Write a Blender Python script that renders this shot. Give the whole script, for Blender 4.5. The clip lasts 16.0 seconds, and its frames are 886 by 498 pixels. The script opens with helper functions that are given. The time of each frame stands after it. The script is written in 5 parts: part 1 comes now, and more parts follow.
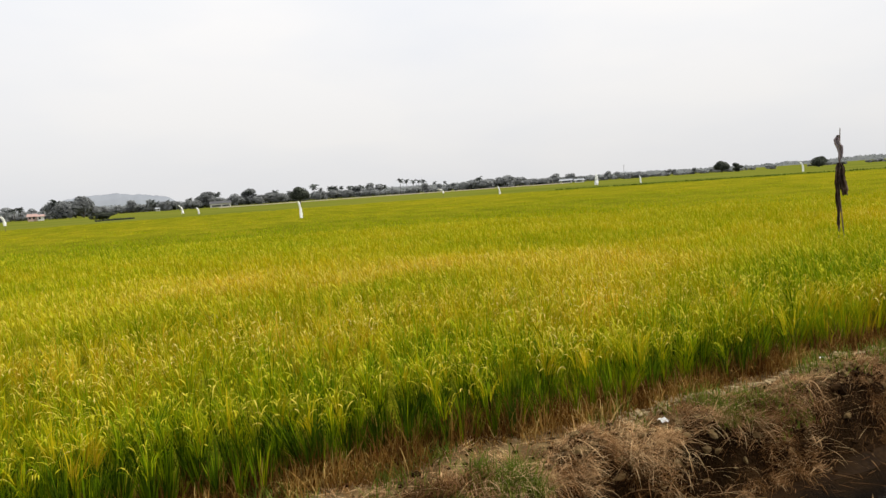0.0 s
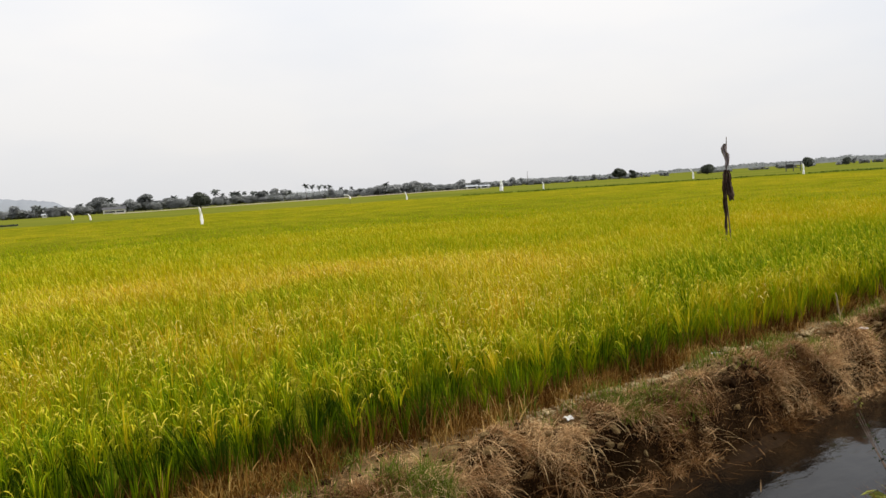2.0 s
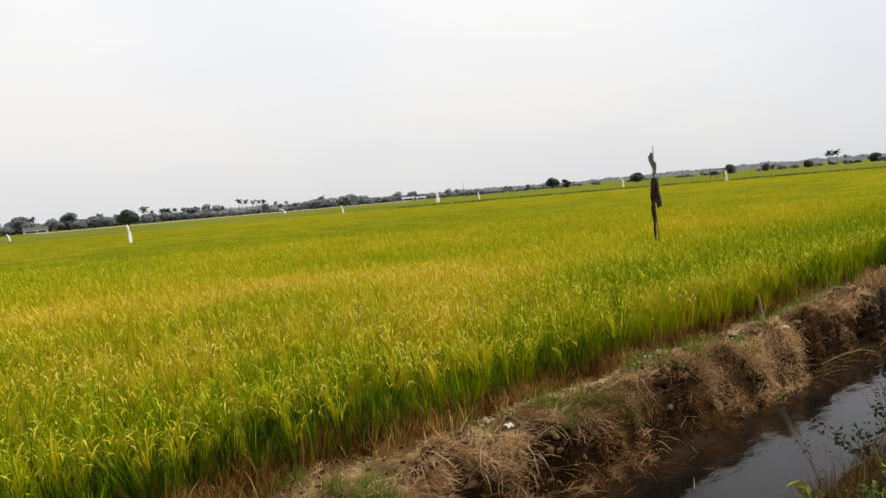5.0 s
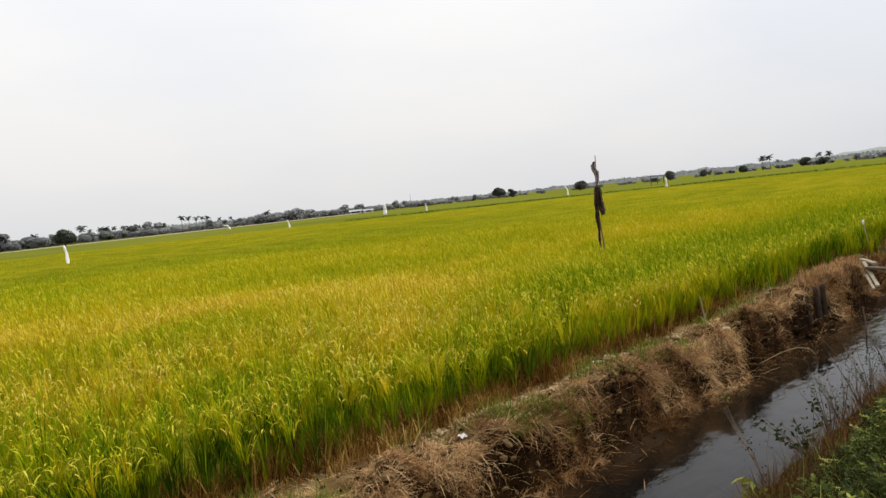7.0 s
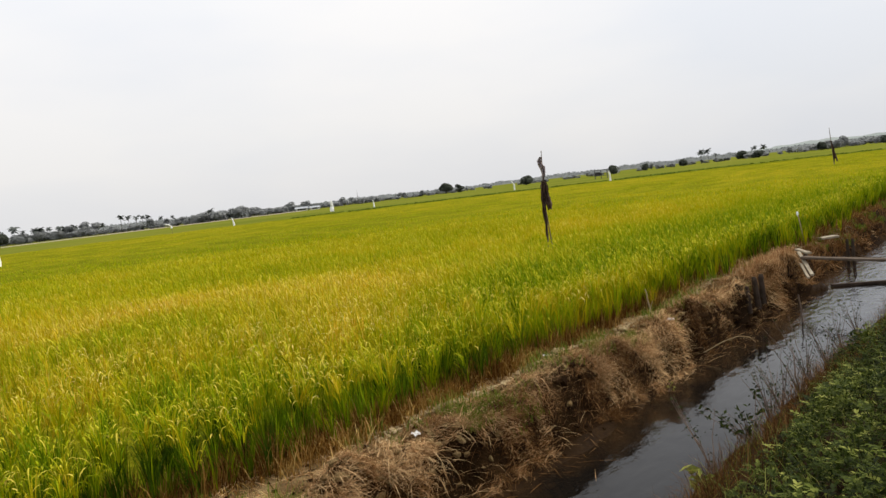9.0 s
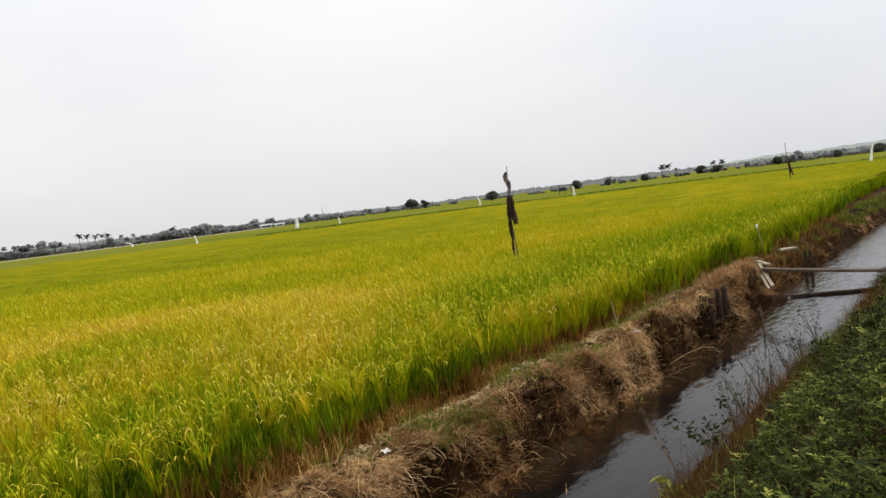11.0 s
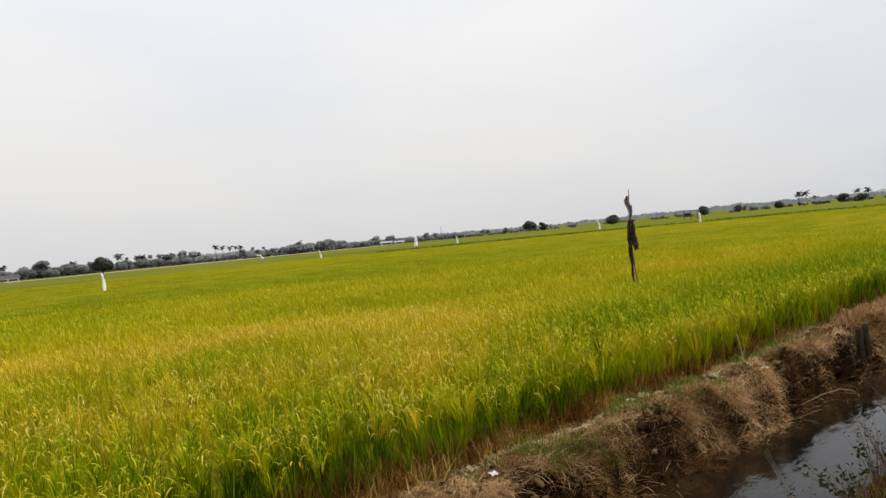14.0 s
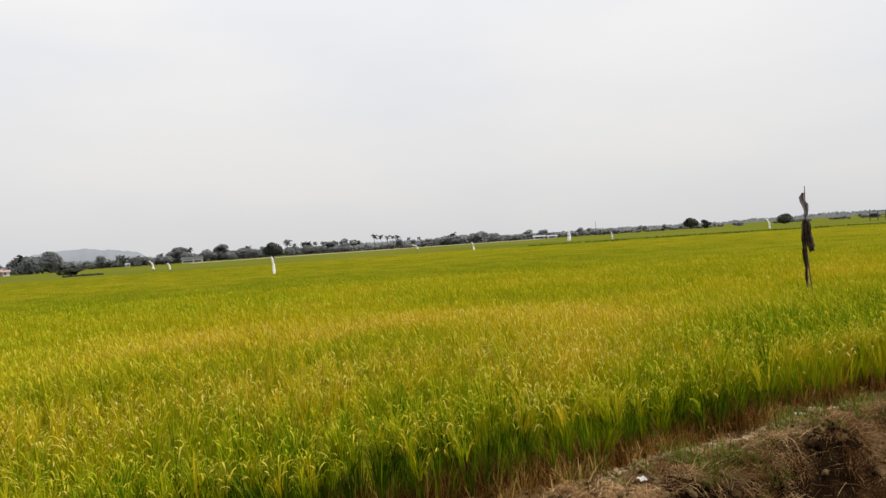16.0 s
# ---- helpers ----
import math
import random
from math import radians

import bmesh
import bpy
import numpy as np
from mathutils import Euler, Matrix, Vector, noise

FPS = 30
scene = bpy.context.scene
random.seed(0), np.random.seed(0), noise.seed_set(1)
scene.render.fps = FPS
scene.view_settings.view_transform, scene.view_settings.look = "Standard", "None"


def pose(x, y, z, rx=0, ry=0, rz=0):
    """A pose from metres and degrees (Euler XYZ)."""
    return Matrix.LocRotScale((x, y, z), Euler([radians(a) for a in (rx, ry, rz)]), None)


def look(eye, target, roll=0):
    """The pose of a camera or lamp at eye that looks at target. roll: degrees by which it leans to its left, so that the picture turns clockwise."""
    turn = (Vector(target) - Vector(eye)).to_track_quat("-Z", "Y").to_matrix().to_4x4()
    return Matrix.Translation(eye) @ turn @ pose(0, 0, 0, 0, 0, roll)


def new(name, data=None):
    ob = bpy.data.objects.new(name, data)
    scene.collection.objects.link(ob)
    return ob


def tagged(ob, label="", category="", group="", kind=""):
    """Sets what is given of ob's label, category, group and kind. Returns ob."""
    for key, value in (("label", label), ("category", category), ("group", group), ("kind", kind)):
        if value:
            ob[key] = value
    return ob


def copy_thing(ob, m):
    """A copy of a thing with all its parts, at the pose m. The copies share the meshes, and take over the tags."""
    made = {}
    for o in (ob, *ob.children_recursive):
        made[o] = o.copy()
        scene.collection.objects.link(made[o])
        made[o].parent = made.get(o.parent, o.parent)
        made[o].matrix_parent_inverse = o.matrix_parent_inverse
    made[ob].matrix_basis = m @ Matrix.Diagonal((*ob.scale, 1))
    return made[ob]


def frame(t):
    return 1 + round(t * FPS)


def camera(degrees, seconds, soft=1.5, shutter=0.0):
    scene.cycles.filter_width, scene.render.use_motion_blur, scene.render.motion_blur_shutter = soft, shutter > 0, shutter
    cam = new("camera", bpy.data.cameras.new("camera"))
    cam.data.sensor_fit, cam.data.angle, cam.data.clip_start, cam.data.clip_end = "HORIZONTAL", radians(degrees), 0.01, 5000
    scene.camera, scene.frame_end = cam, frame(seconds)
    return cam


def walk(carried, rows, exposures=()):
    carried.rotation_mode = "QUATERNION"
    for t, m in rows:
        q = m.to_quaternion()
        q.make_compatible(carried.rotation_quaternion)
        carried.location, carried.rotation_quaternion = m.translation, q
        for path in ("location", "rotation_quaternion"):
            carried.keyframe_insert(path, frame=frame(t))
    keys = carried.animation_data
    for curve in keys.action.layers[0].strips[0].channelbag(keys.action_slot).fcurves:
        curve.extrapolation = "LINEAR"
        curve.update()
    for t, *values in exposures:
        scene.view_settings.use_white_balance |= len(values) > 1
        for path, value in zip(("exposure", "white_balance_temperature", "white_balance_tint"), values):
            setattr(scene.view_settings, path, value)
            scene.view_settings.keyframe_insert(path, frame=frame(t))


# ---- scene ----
# A phone held at eye height on the road bank and panned along the ditch.
cam = camera(63.08, 16.0, soft=1.45)
PATH = [  # seconds, x, y, z, pitch, roll, yaw
    (0.0, 0.003, 0.000, 2.500, 85.12, 4.03, -27.25),
    (0.5, 0.035, 0.041, 2.476, 85.36, 4.22, -30.35),
    (1.0, 0.027, 0.027, 2.489, 85.66, 4.19, -32.62),
    (1.5, 0.014, 0.017, 2.482, 85.19, 4.07, -34.44),
    (2.0, -0.002, 0.018, 2.482, 85.06, 3.90, -34.62),
    (2.5, -0.013, 0.012, 2.477, 84.36, 2.54, -31.57),
    (3.0, -0.010, -0.006, 2.491, 83.75, 2.71, -32.01),
    (3.5, -0.024, -0.015, 2.496, 83.60, 3.93, -33.75),
    (4.0, -0.022, -0.019, 2.498, 84.34, 4.29, -34.92),
    (4.5, -0.024, -0.019, 2.491, 85.61, 4.88, -37.91),
    (5.0, -0.022, -0.019, 2.489, 85.61, 4.97, -39.67),
    (7.5, -0.045, -0.046, 2.506, 86.06, 6.31, -44.28),
    (8.0, -0.040, -0.042, 2.504, 85.53, 6.13, -44.54),
    (8.5, -0.053, -0.033, 2.509, 85.10, 6.46, -45.97),
    (9.0, -0.037, -0.010, 2.519, 85.29, 6.81, -48.06),
    (9.5, -0.047, 0.005, 2.511, 85.68, 7.41, -49.35),
    (10.0, -0.036, 0.023, 2.510, 86.03, 7.54, -50.55),
    (12.5, -0.065, -0.007, 2.510, 86.68, 6.72, -50.26),
    (13.0, -0.080, -0.016, 2.513, 87.92, 6.40, -47.35),
    (13.5, -0.062, -0.020, 2.515, 88.08, 6.17, -44.07),
    (14.0, -0.033, 0.002, 2.511, 88.92, 5.55, -41.42),
    (14.5, -0.022, 0.013, 2.501, 89.11, 4.73, -37.90),
    (15.0, -0.026, -0.003, 2.514, 89.16, 5.37, -33.94),
    (15.5, -0.002, 0.020, 2.505, 89.29, 4.96, -31.73),
    (16.0, 0.009, 0.038, 2.497, 89.40, 3.94, -29.31),
]
walk(cam, [(t, pose(*row)) for t, *row in PATH], [(0, 0.06), (5, 0.03), (9, 0.05), (12.5, 0.04), (13, -0.07), (14.5, -0.09), (16, -0.11)])

# ---- world, sun, exposure ----
SUN_EL, SUN_AZ = 58.0, 122.0          # degrees; azimuth from +y towards +x
world = bpy.data.worlds.new("world")
scene.world = world
world.use_nodes = True
wn, wl = world.node_tree.nodes, world.node_tree.links
wn.clear()
w_out = wn.new("ShaderNodeOutputWorld")
w_bg = wn.new("ShaderNodeBackground")
w_sky = wn.new("ShaderNodeTexSky")
w_sky.sky_type, w_sky.sun_disc = "NISHITA", False
w_sky.sun_elevation, w_sky.sun_rotation = radians(SUN_EL), radians(SUN_AZ)
w_sky.dust_density, w_sky.air_density = 4.0, 1.0
w_gain = wn.new("ShaderNodeVectorMath")
w_gain.operation = "SCALE"
w_gain.inputs["Scale"].default_value = 0.10
w_co = wn.new("ShaderNodeTexCoord")
w_map = wn.new("ShaderNodeMapping")
w_map.inputs["Scale"].default_value = (1.0, 1.0, 3.2)
w_map.inputs["Rotation"].default_value = (0.12, -0.1, 0.3)
w_noise = wn.new("ShaderNodeTexNoise")
w_noise.inputs["Scale"].default_value = 1.7
w_noise.inputs["Detail"].default_value = 4.0
w_noise.inputs["Roughness"].default_value = 0.5
w_ramp = wn.new("ShaderNodeValToRGB")
w_ramp.color_ramp.elements[0].position, w_ramp.color_ramp.elements[1].position = 0.36, 0.66
w_ramp.color_ramp.elements[0].color = (0.85, 0.870, 0.915, 1)
w_ramp.color_ramp.elements[1].color = (0.975, 0.957, 0.945, 1)
w_sep = wn.new("ShaderNodeSeparateXYZ")
w_hz = wn.new("ShaderNodeMapRange")      # grey haze low down, brighter cloud overhead
w_hz.inputs["From Min"].default_value, w_hz.inputs["From Max"].default_value = 0.0, 0.42
w_hz.inputs["To Min"].default_value, w_hz.inputs["To Max"].default_value = 0.87, 1.18
w_cloud = wn.new("ShaderNodeVectorMath")
w_cloud.operation = "SCALE"
w_mix = wn.new("ShaderNodeMix")
w_mix.data_type = "RGBA"
w_mix.inputs["Factor"].default_value = 0.90
wl.new(w_sky.outputs[0], w_gain.inputs[0])
wl.new(w_co.outputs["Generated"], w_map.inputs[0])
wl.new(w_map.outputs[0], w_noise.inputs["Vector"])
wl.new(w_noise.outputs["Fac"], w_ramp.inputs[0])
wl.new(w_co.outputs["Generated"], w_sep.inputs[0])
wl.new(w_sep.outputs["Z"], w_hz.inputs["Value"])
wl.new(w_ramp.outputs[0], w_cloud.inputs[0])
wl.new(w_hz.outputs["Result"], w_cloud.inputs["Scale"])
wl.new(w_gain.outputs[0], w_mix.inputs["A"])
wl.new(w_cloud.outputs[0], w_mix.inputs["B"])
wl.new(w_mix.outputs["Result"], w_bg.inputs["Color"])
wl.new(w_bg.outputs[0], w_out.inputs[0])
w_bg.inputs["Strength"].default_value = 1.0

sun = new("sun", bpy.data.lights.new("sun", "SUN"))
sun.data.energy, sun.data.angle, sun.data.color = 2.5, radians(18), (1.0, 0.95, 0.86)
_e, _a = radians(SUN_EL), radians(SUN_AZ)
sun.matrix_world = look((60 * math.sin(_a) * math.cos(_e), 60 * math.cos(_a) * math.cos(_e), 60 * math.sin(_e)), (0, 0, 0))


# ---- materials ----
def material(name, stops, scale=8.0, fine=60.0, rough=0.8, bump=0.3, bump_size=0.02, thin=0.0, attrs=None, metal=0.0, spec=0.3, per_object=0.0):
    """A surface whose colour runs over stops, [(position, rgb)], by two scales of noise, by the mesh's own attributes
    [(name, weight)] and, a little, from object to object. thin: share of light that shines through, for leaves and cloth."""
    m = bpy.data.materials.new(name)
    m.use_nodes = True
    nodes, links = m.node_tree.nodes, m.node_tree.links
    bsdf = nodes["Principled BSDF"]
    co = nodes.new("ShaderNodeTexCoord")
    big, small = nodes.new("ShaderNodeTexNoise"), nodes.new("ShaderNodeTexNoise")
    big.inputs["Scale"].default_value, small.inputs["Scale"].default_value = scale, fine
    big.inputs["Detail"].default_value = 5.0
    small.inputs["Detail"].default_value = 3.0
    for n in (big, small):
        links.new(co.outputs["Object"], n.inputs["Vector"])

    def mul_add(value, weight, plus):
        n = nodes.new("ShaderNodeMath")
        n.operation = "MULTIPLY_ADD"
        links.new(value, n.inputs[0])
        n.inputs[1].default_value = weight
        if isinstance(plus, float):
            n.inputs[2].default_value = plus
        else:
            links.new(plus, n.inputs[2])
        return n.outputs[0]
    if attrs is None:
        fac = mul_add(big.outputs["Fac"], 1.3, -0.4)
        fac = mul_add(small.outputs["Fac"], 0.5, fac)
    else:
        fac = mul_add(small.outputs["Fac"], 0.25, -0.125)
        for key, weight in attrs:
            a = nodes.new("ShaderNodeAttribute")
            a.attribute_name = key
            fac = mul_add(a.outputs["Fac"], weight, fac)
    if per_object:
        info = nodes.new("ShaderNodeObjectInfo")
        fac = mul_add(info.outputs["Random"], per_object, mul_add(fac, 1.0, -0.5 * per_object))
    ramp = nodes.new("ShaderNodeValToRGB")
    links.new(fac, ramp.inputs[0])
    el = ramp.color_ramp.elements
    while len(el) < len(stops):
        el.new(0.5)
    for e, (p, c) in zip(el, stops):
        e.position, e.color = p, (*c, 1)
    links.new(ramp.outputs[0], bsdf.inputs["Base Color"])
    bsdf.inputs["Roughness"].default_value = rough
    bsdf.inputs["Metallic"].default_value = metal
    bsdf.inputs["Specular IOR Level"].default_value = spec
    if bump:
        b = nodes.new("ShaderNodeBump")
        b.inputs["Strength"].default_value, b.inputs["Distance"].default_value = bump, bump_size
        links.new(small.outputs["Fac"], b.inputs["Height"])
        links.new(b.outputs[0], bsdf.inputs["Normal"])
    if thin:
        tr, mix = nodes.new("ShaderNodeBsdfTranslucent"), nodes.new("ShaderNodeMixShader")
        links.new(ramp.outputs[0], tr.inputs["Color"])
        mix.inputs[0].default_value = thin
        links.new(bsdf.outputs[0], mix.inputs[1])
        links.new(tr.outputs[0], mix.inputs[2])
        links.new(mix.outputs[0], nodes["Material Output"].inputs["Surface"])
    return m


RICE_STOPS = [(0.0, (0.03, 0.058, 0.002)), (0.2, (0.135, 0.22, 0.002)), (0.45, (0.30, 0.345, 0.003)), (0.7, (0.49, 0.39, 0.005)), (1.0, (0.68, 0.43, 0.03))]
# rice colours darkened for shade in the leaf gaps, slightly bluer for haze
SHADED_CANOPY_STOPS = [(0.0, (0.085, 0.105, 0.006)), (0.45, (0.195, 0.195, 0.009)), (0.7, (0.275, 0.235, 0.012)), (1.0, (0.36, 0.265, 0.02))]
M_LEAF = material("rice_leaf", RICE_STOPS, fine=9, rough=0.6, bump=0, thin=0.22, attrs=[("ripe", 0.6), ("tone", 0.6)], spec=0.04)
M_PANICLE = material("rice_panicle", [(0.0, (0.32, 0.37, 0.003)), (0.5, (0.50, 0.44, 0.020)), (0.8, (0.68, 0.52, 0.09)), (1.0, (0.84, 0.72, 0.30))], fine=30, rough=0.7, bump=0,
                     thin=0.2, attrs=[("ripe", 0.40), ("tone", 0.62)], spec=0.06)
M_DRYLEAF = material("dry_rice_leaf", [(0.0, (0.035, 0.013, 0.003)), (0.5, (0.17, 0.075, 0.014)), (0.85, (0.40, 0.23, 0.055)), (1.0, (0.62, 0.44, 0.15))], fine=20, rough=0.8, bump=0,
                     thin=0.25, attrs=[("tone", 1.0)], spec=0.06)
M_CANOPY = material("rice_canopy", SHADED_CANOPY_STOPS, fine=6, rough=0.8, bump=1.0, bump_size=0.25, thin=0.0, attrs=[("ripe", 0.65), ("tone", 0.45)], spec=0.0)
M_SOIL = material("bank_soil", [(0.0, (0.005, 0.0025, 0.0009)), (0.5, (0.017, 0.0085, 0.003)), (1.0, (0.062, 0.034, 0.0135))], 3, 40, 0.9, 0.9, 0.04, spec=0.03)
M_PATH = material("dry_path_soil", [(0.0, (0.06, 0.035, 0.015)), (0.4, (0.125, 0.080, 0.034)), (0.7, (0.225, 0.160, 0.074)), (1.0, (0.42, 0.33, 0.185))], 4, 50, 0.95, 0.8, 0.03, spec=0.03)
M_MUD = material("wet_mud", [(0.0, (0.0045, 0.0022, 0.0006)), (0.5, (0.0185, 0.0090, 0.0025)), (1.0, (0.052, 0.0265, 0.0080))], 2, 25, 0.6, 0.5, 0.02, spec=0.03)
M_FARFIELD = material("far_field", [(0.0, (0.095, 0.115, 0.013)), (0.5, (0.14, 0.153, 0.021)), (1.0, (0.195, 0.182, 0.032))], 0.02, 0.4, 0.9, 0.8, 0.3, spec=0.0)
M_GREENPLOT = material("young_rice_plot", [(0.0, (0.062, 0.092, 0.010)), (0.5, (0.092, 0.124, 0.016)), (1.0, (0.13, 0.15, 0.025))], 0.03, 0.4, 0.9, 0.8, 0.3, spec=0.0)
M_ROAD = material("gravel_road", [(0.0, (0.16, 0.14, 0.12)), (1.0, (0.34, 0.31, 0.27))], 3, 90, 0.95, 0.7, 0.02)
M_STRAW = material("dead_grass", [(0.0, (0.030, 0.013, 0.0035)), (0.35, (0.165, 0.077, 0.023)), (0.7, (0.385, 0.217, 0.095)), (1.0, (0.74, 0.52, 0.27))], fine=20, rough=0.85,
                   bump=0, thin=0.2, attrs=[("tone", 1.0)], spec=0.06)
M_GRASS = material("bank_grass", [(0.0, (0.05, 0.075, 0.012)), (0.5, (0.115, 0.165, 0.016)), (1.0, (0.25, 0.28, 0.045))], fine=20, rough=0.7, bump=0, thin=0.3,
                   attrs=[("tone", 1.0)], spec=0.05)
M_WEED = material("weed_leaf", [(0.0, (0.010, 0.015, 0.003)), (0.4, (0.036, 0.052, 0.008)), (0.75, (0.115, 0.14, 0.022)), (1.0, (0.32, 0.33, 0.075))], fine=30, rough=0.7,
                  bump=0, thin=0.3, attrs=[("tone", 1.0)], spec=0.08)
M_TWIG = material("twig_bark", [(0.0, (0.09, 0.06, 0.045)), (1.0, (0.22, 0.16, 0.12))], 10, 60, 0.85, 0.3, 0.004)
M_WOOD = material("weathered_wood", [(0.0, (0.05, 0.036, 0.026)), (0.5, (0.105, 0.08, 0.06)), (1.0, (0.18, 0.145, 0.115))], 4, 45, 0.9, 0.5, 0.006, spec=0.05)
M_DARKWOOD = material("wet_dark_wood", [(0.0, (0.018, 0.013, 0.010)), (1.0, (0.085, 0.062, 0.046))], 6, 50, 0.85, 0.5, 0.006, spec=0.05)
M_BAMBOO = material("old_bamboo", [(0.0, (0.07, 0.05, 0.035)), (1.0, (0.24, 0.18, 0.12))], 6, 60, 0.75, 0.3, 0.004)
M_DARKCLOTH = material("faded_dark_cloth", [(0.0, (0.014, 0.008, 0.007)), (0.55, (0.058, 0.032, 0.025)), (1.0, (0.22, 0.15, 0.12))], 7, 40, 0.9, 0.4, 0.01, thin=0.1)
M_GREYCLOTH = material("faded_purple_cloth", [(0.0, (0.09, 0.066, 0.075)), (0.5, (0.28, 0.23, 0.25)), (1.0, (0.52, 0.46, 0.48))], 7, 40, 0.9, 0.4, 0.01, thin=0.25)
M_WHITECLOTH = material("white_sack", [(0.0, (0.80, 0.80, 0.78)), (1.0, (0.90, 0.90, 0.88))], 3, 40, 0.6, 0.3, 0.01)
# distance haze is mixed into the leaf colours, more in the farther kinds
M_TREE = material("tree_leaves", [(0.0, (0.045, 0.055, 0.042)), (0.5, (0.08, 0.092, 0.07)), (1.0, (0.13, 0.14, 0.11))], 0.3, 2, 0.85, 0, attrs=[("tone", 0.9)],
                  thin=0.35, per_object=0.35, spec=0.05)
M_FARTREE_HAZED = material("hazed_far_leaves", [(0.0, (0.29, 0.302, 0.305)), (0.5, (0.33, 0.342, 0.342)), (1.0, (0.37, 0.38, 0.374))], 0.3, 2, 0.9, 0, attrs=[("tone", 0.9)],
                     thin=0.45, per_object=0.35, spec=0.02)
M_MIDTREE_HAZED = material("hazed_edge_leaves", [(0.0, (0.215, 0.226, 0.226)), (0.5, (0.265, 0.277, 0.273)), (1.0, (0.315, 0.325, 0.315))], 0.3, 2, 0.9, 0, attrs=[("tone", 0.9)],
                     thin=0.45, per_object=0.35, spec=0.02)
M_PALM = material("palm_fronds", [(0.0, (0.06, 0.068, 0.062)), (1.0, (0.12, 0.132, 0.118))], 0.5, 3, 0.8, 0, per_object=0.3, spec=0.1)
M_BARK = material("tree_bark", [(0.0, (0.06, 0.05, 0.045)), (1.0, (0.16, 0.14, 0.12))], 3, 20, 0.9, 0.3, 0.02)
# both hill colours are paled and greyed to stand for distance haze
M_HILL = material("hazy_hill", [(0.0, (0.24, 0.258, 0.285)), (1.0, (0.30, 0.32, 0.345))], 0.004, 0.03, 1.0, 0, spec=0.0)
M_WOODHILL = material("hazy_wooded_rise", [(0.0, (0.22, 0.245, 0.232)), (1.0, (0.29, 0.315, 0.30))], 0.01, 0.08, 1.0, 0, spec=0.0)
M_WHITEWALL = material("white_render", [(0.0, (0.62, 0.60, 0.57)), (1.0, (0.80, 0.79, 0.77))], 0.6, 8, 0.8, 0.2, 0.01)
M_PINKWALL = material("pink_render", [(0.0, (0.52, 0.36, 0.32)), (1.0, (0.66, 0.50, 0.45))], 0.6, 8, 0.8, 0.2, 0.01)
M_REDROOF = material("red_roof", [(0.0, (0.36, 0.22, 0.19)), (1.0, (0.50, 0.35, 0.31))], 0.8, 8, 0.8, 0.2, 0.02)
M_GREYROOF = material("grey_metal_roof", [(0.0, (0.22, 0.24, 0.26)), (1.0, (0.42, 0.44, 0.46))], 0.8, 8, 0.55, 0.2, 0.02)
M_DARKROOF = material("dark_roof", [(0.0, (0.05, 0.05, 0.055)), (1.0, (0.11, 0.11, 0.115))], 0.8, 8, 0.8, 0.2, 0.02)
M_WINDOW = material("dark_glass", [(0.0, (0.02, 0.022, 0.025)), (1.0, (0.04, 0.044, 0.05))], 1, 8, 0.2, 0, spec=0.5)
M_HUSK = material("pale_husk", [(0.0, (0.20, 0.14, 0.068)), (1.0, (0.50, 0.395, 0.225))], 5, 60, 0.9, 0.3, 0.01, spec=0.05)
# this wood's pale grey holds the haze in front of it
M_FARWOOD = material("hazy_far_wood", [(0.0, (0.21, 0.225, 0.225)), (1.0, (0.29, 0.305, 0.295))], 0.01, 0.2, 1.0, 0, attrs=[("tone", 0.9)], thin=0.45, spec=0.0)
M_STONE = material("pale_stone", [(0.0, (0.09, 0.065, 0.045)), (0.45, (0.26, 0.215, 0.15)), (1.0, (0.46, 0.40, 0.30))], 5, 60, 0.9, 0.4, 0.01)

# Muddy ditch water: a murky body under a clear glossy surface with slow ripples.
M_WATER = bpy.data.materials.new("ditch_water")
M_WATER.use_nodes = True
_n, _l = M_WATER.node_tree.nodes, M_WATER.node_tree.links
_b = _n["Principled BSDF"]
_b.inputs["IOR"].default_value = 1.33
_co, _mp, _ns, _bp = _n.new("ShaderNodeTexCoord"), _n.new("ShaderNodeMapping"), _n.new("ShaderNodeTexNoise"), _n.new("ShaderNodeBump")
_mp.inputs["Scale"].default_value = (1.0, 2.2, 1.0)
_ns.inputs["Scale"].default_value = 3.0
_ns.inputs["Detail"].default_value = 3.0
_bp.inputs["Distance"].default_value = 0.03
_l.new(_co.outputs["Object"], _mp.inputs[0])
_l.new(_mp.outputs[0], _ns.inputs["Vector"])
_l.new(_ns.outputs["Fac"], _bp.inputs["Height"])
_l.new(_bp.outputs[0], _b.inputs["Normal"])
# still water close by; the wind ruffles the open stretch towards and beyond the crossing
_sx = _n.new("ShaderNodeSeparateXYZ")
# specular level raised along x so reflections match the brightness seen from the camera
for _socket, _near, _past, _low, _high in ((_bp.inputs["Strength"], 12.0, 16.5, 0.22, 0.75), (_b.inputs["Roughness"], 12.0, 16.5, 0.04, 0.13), (_b.inputs["Specular IOR Level"], 9.0, 15.0, 0.35, 0.60)):
    _m = _n.new("ShaderNodeMapRange")
    _m.inputs["From Min"].default_value, _m.inputs["From Max"].default_value = _near, _past
    _m.inputs["To Min"].default_value, _m.inputs["To Max"].default_value = _low, _high
    _l.new(_sx.outputs["X"], _m.inputs["Value"])
    _l.new(_m.outputs["Result"], _socket)
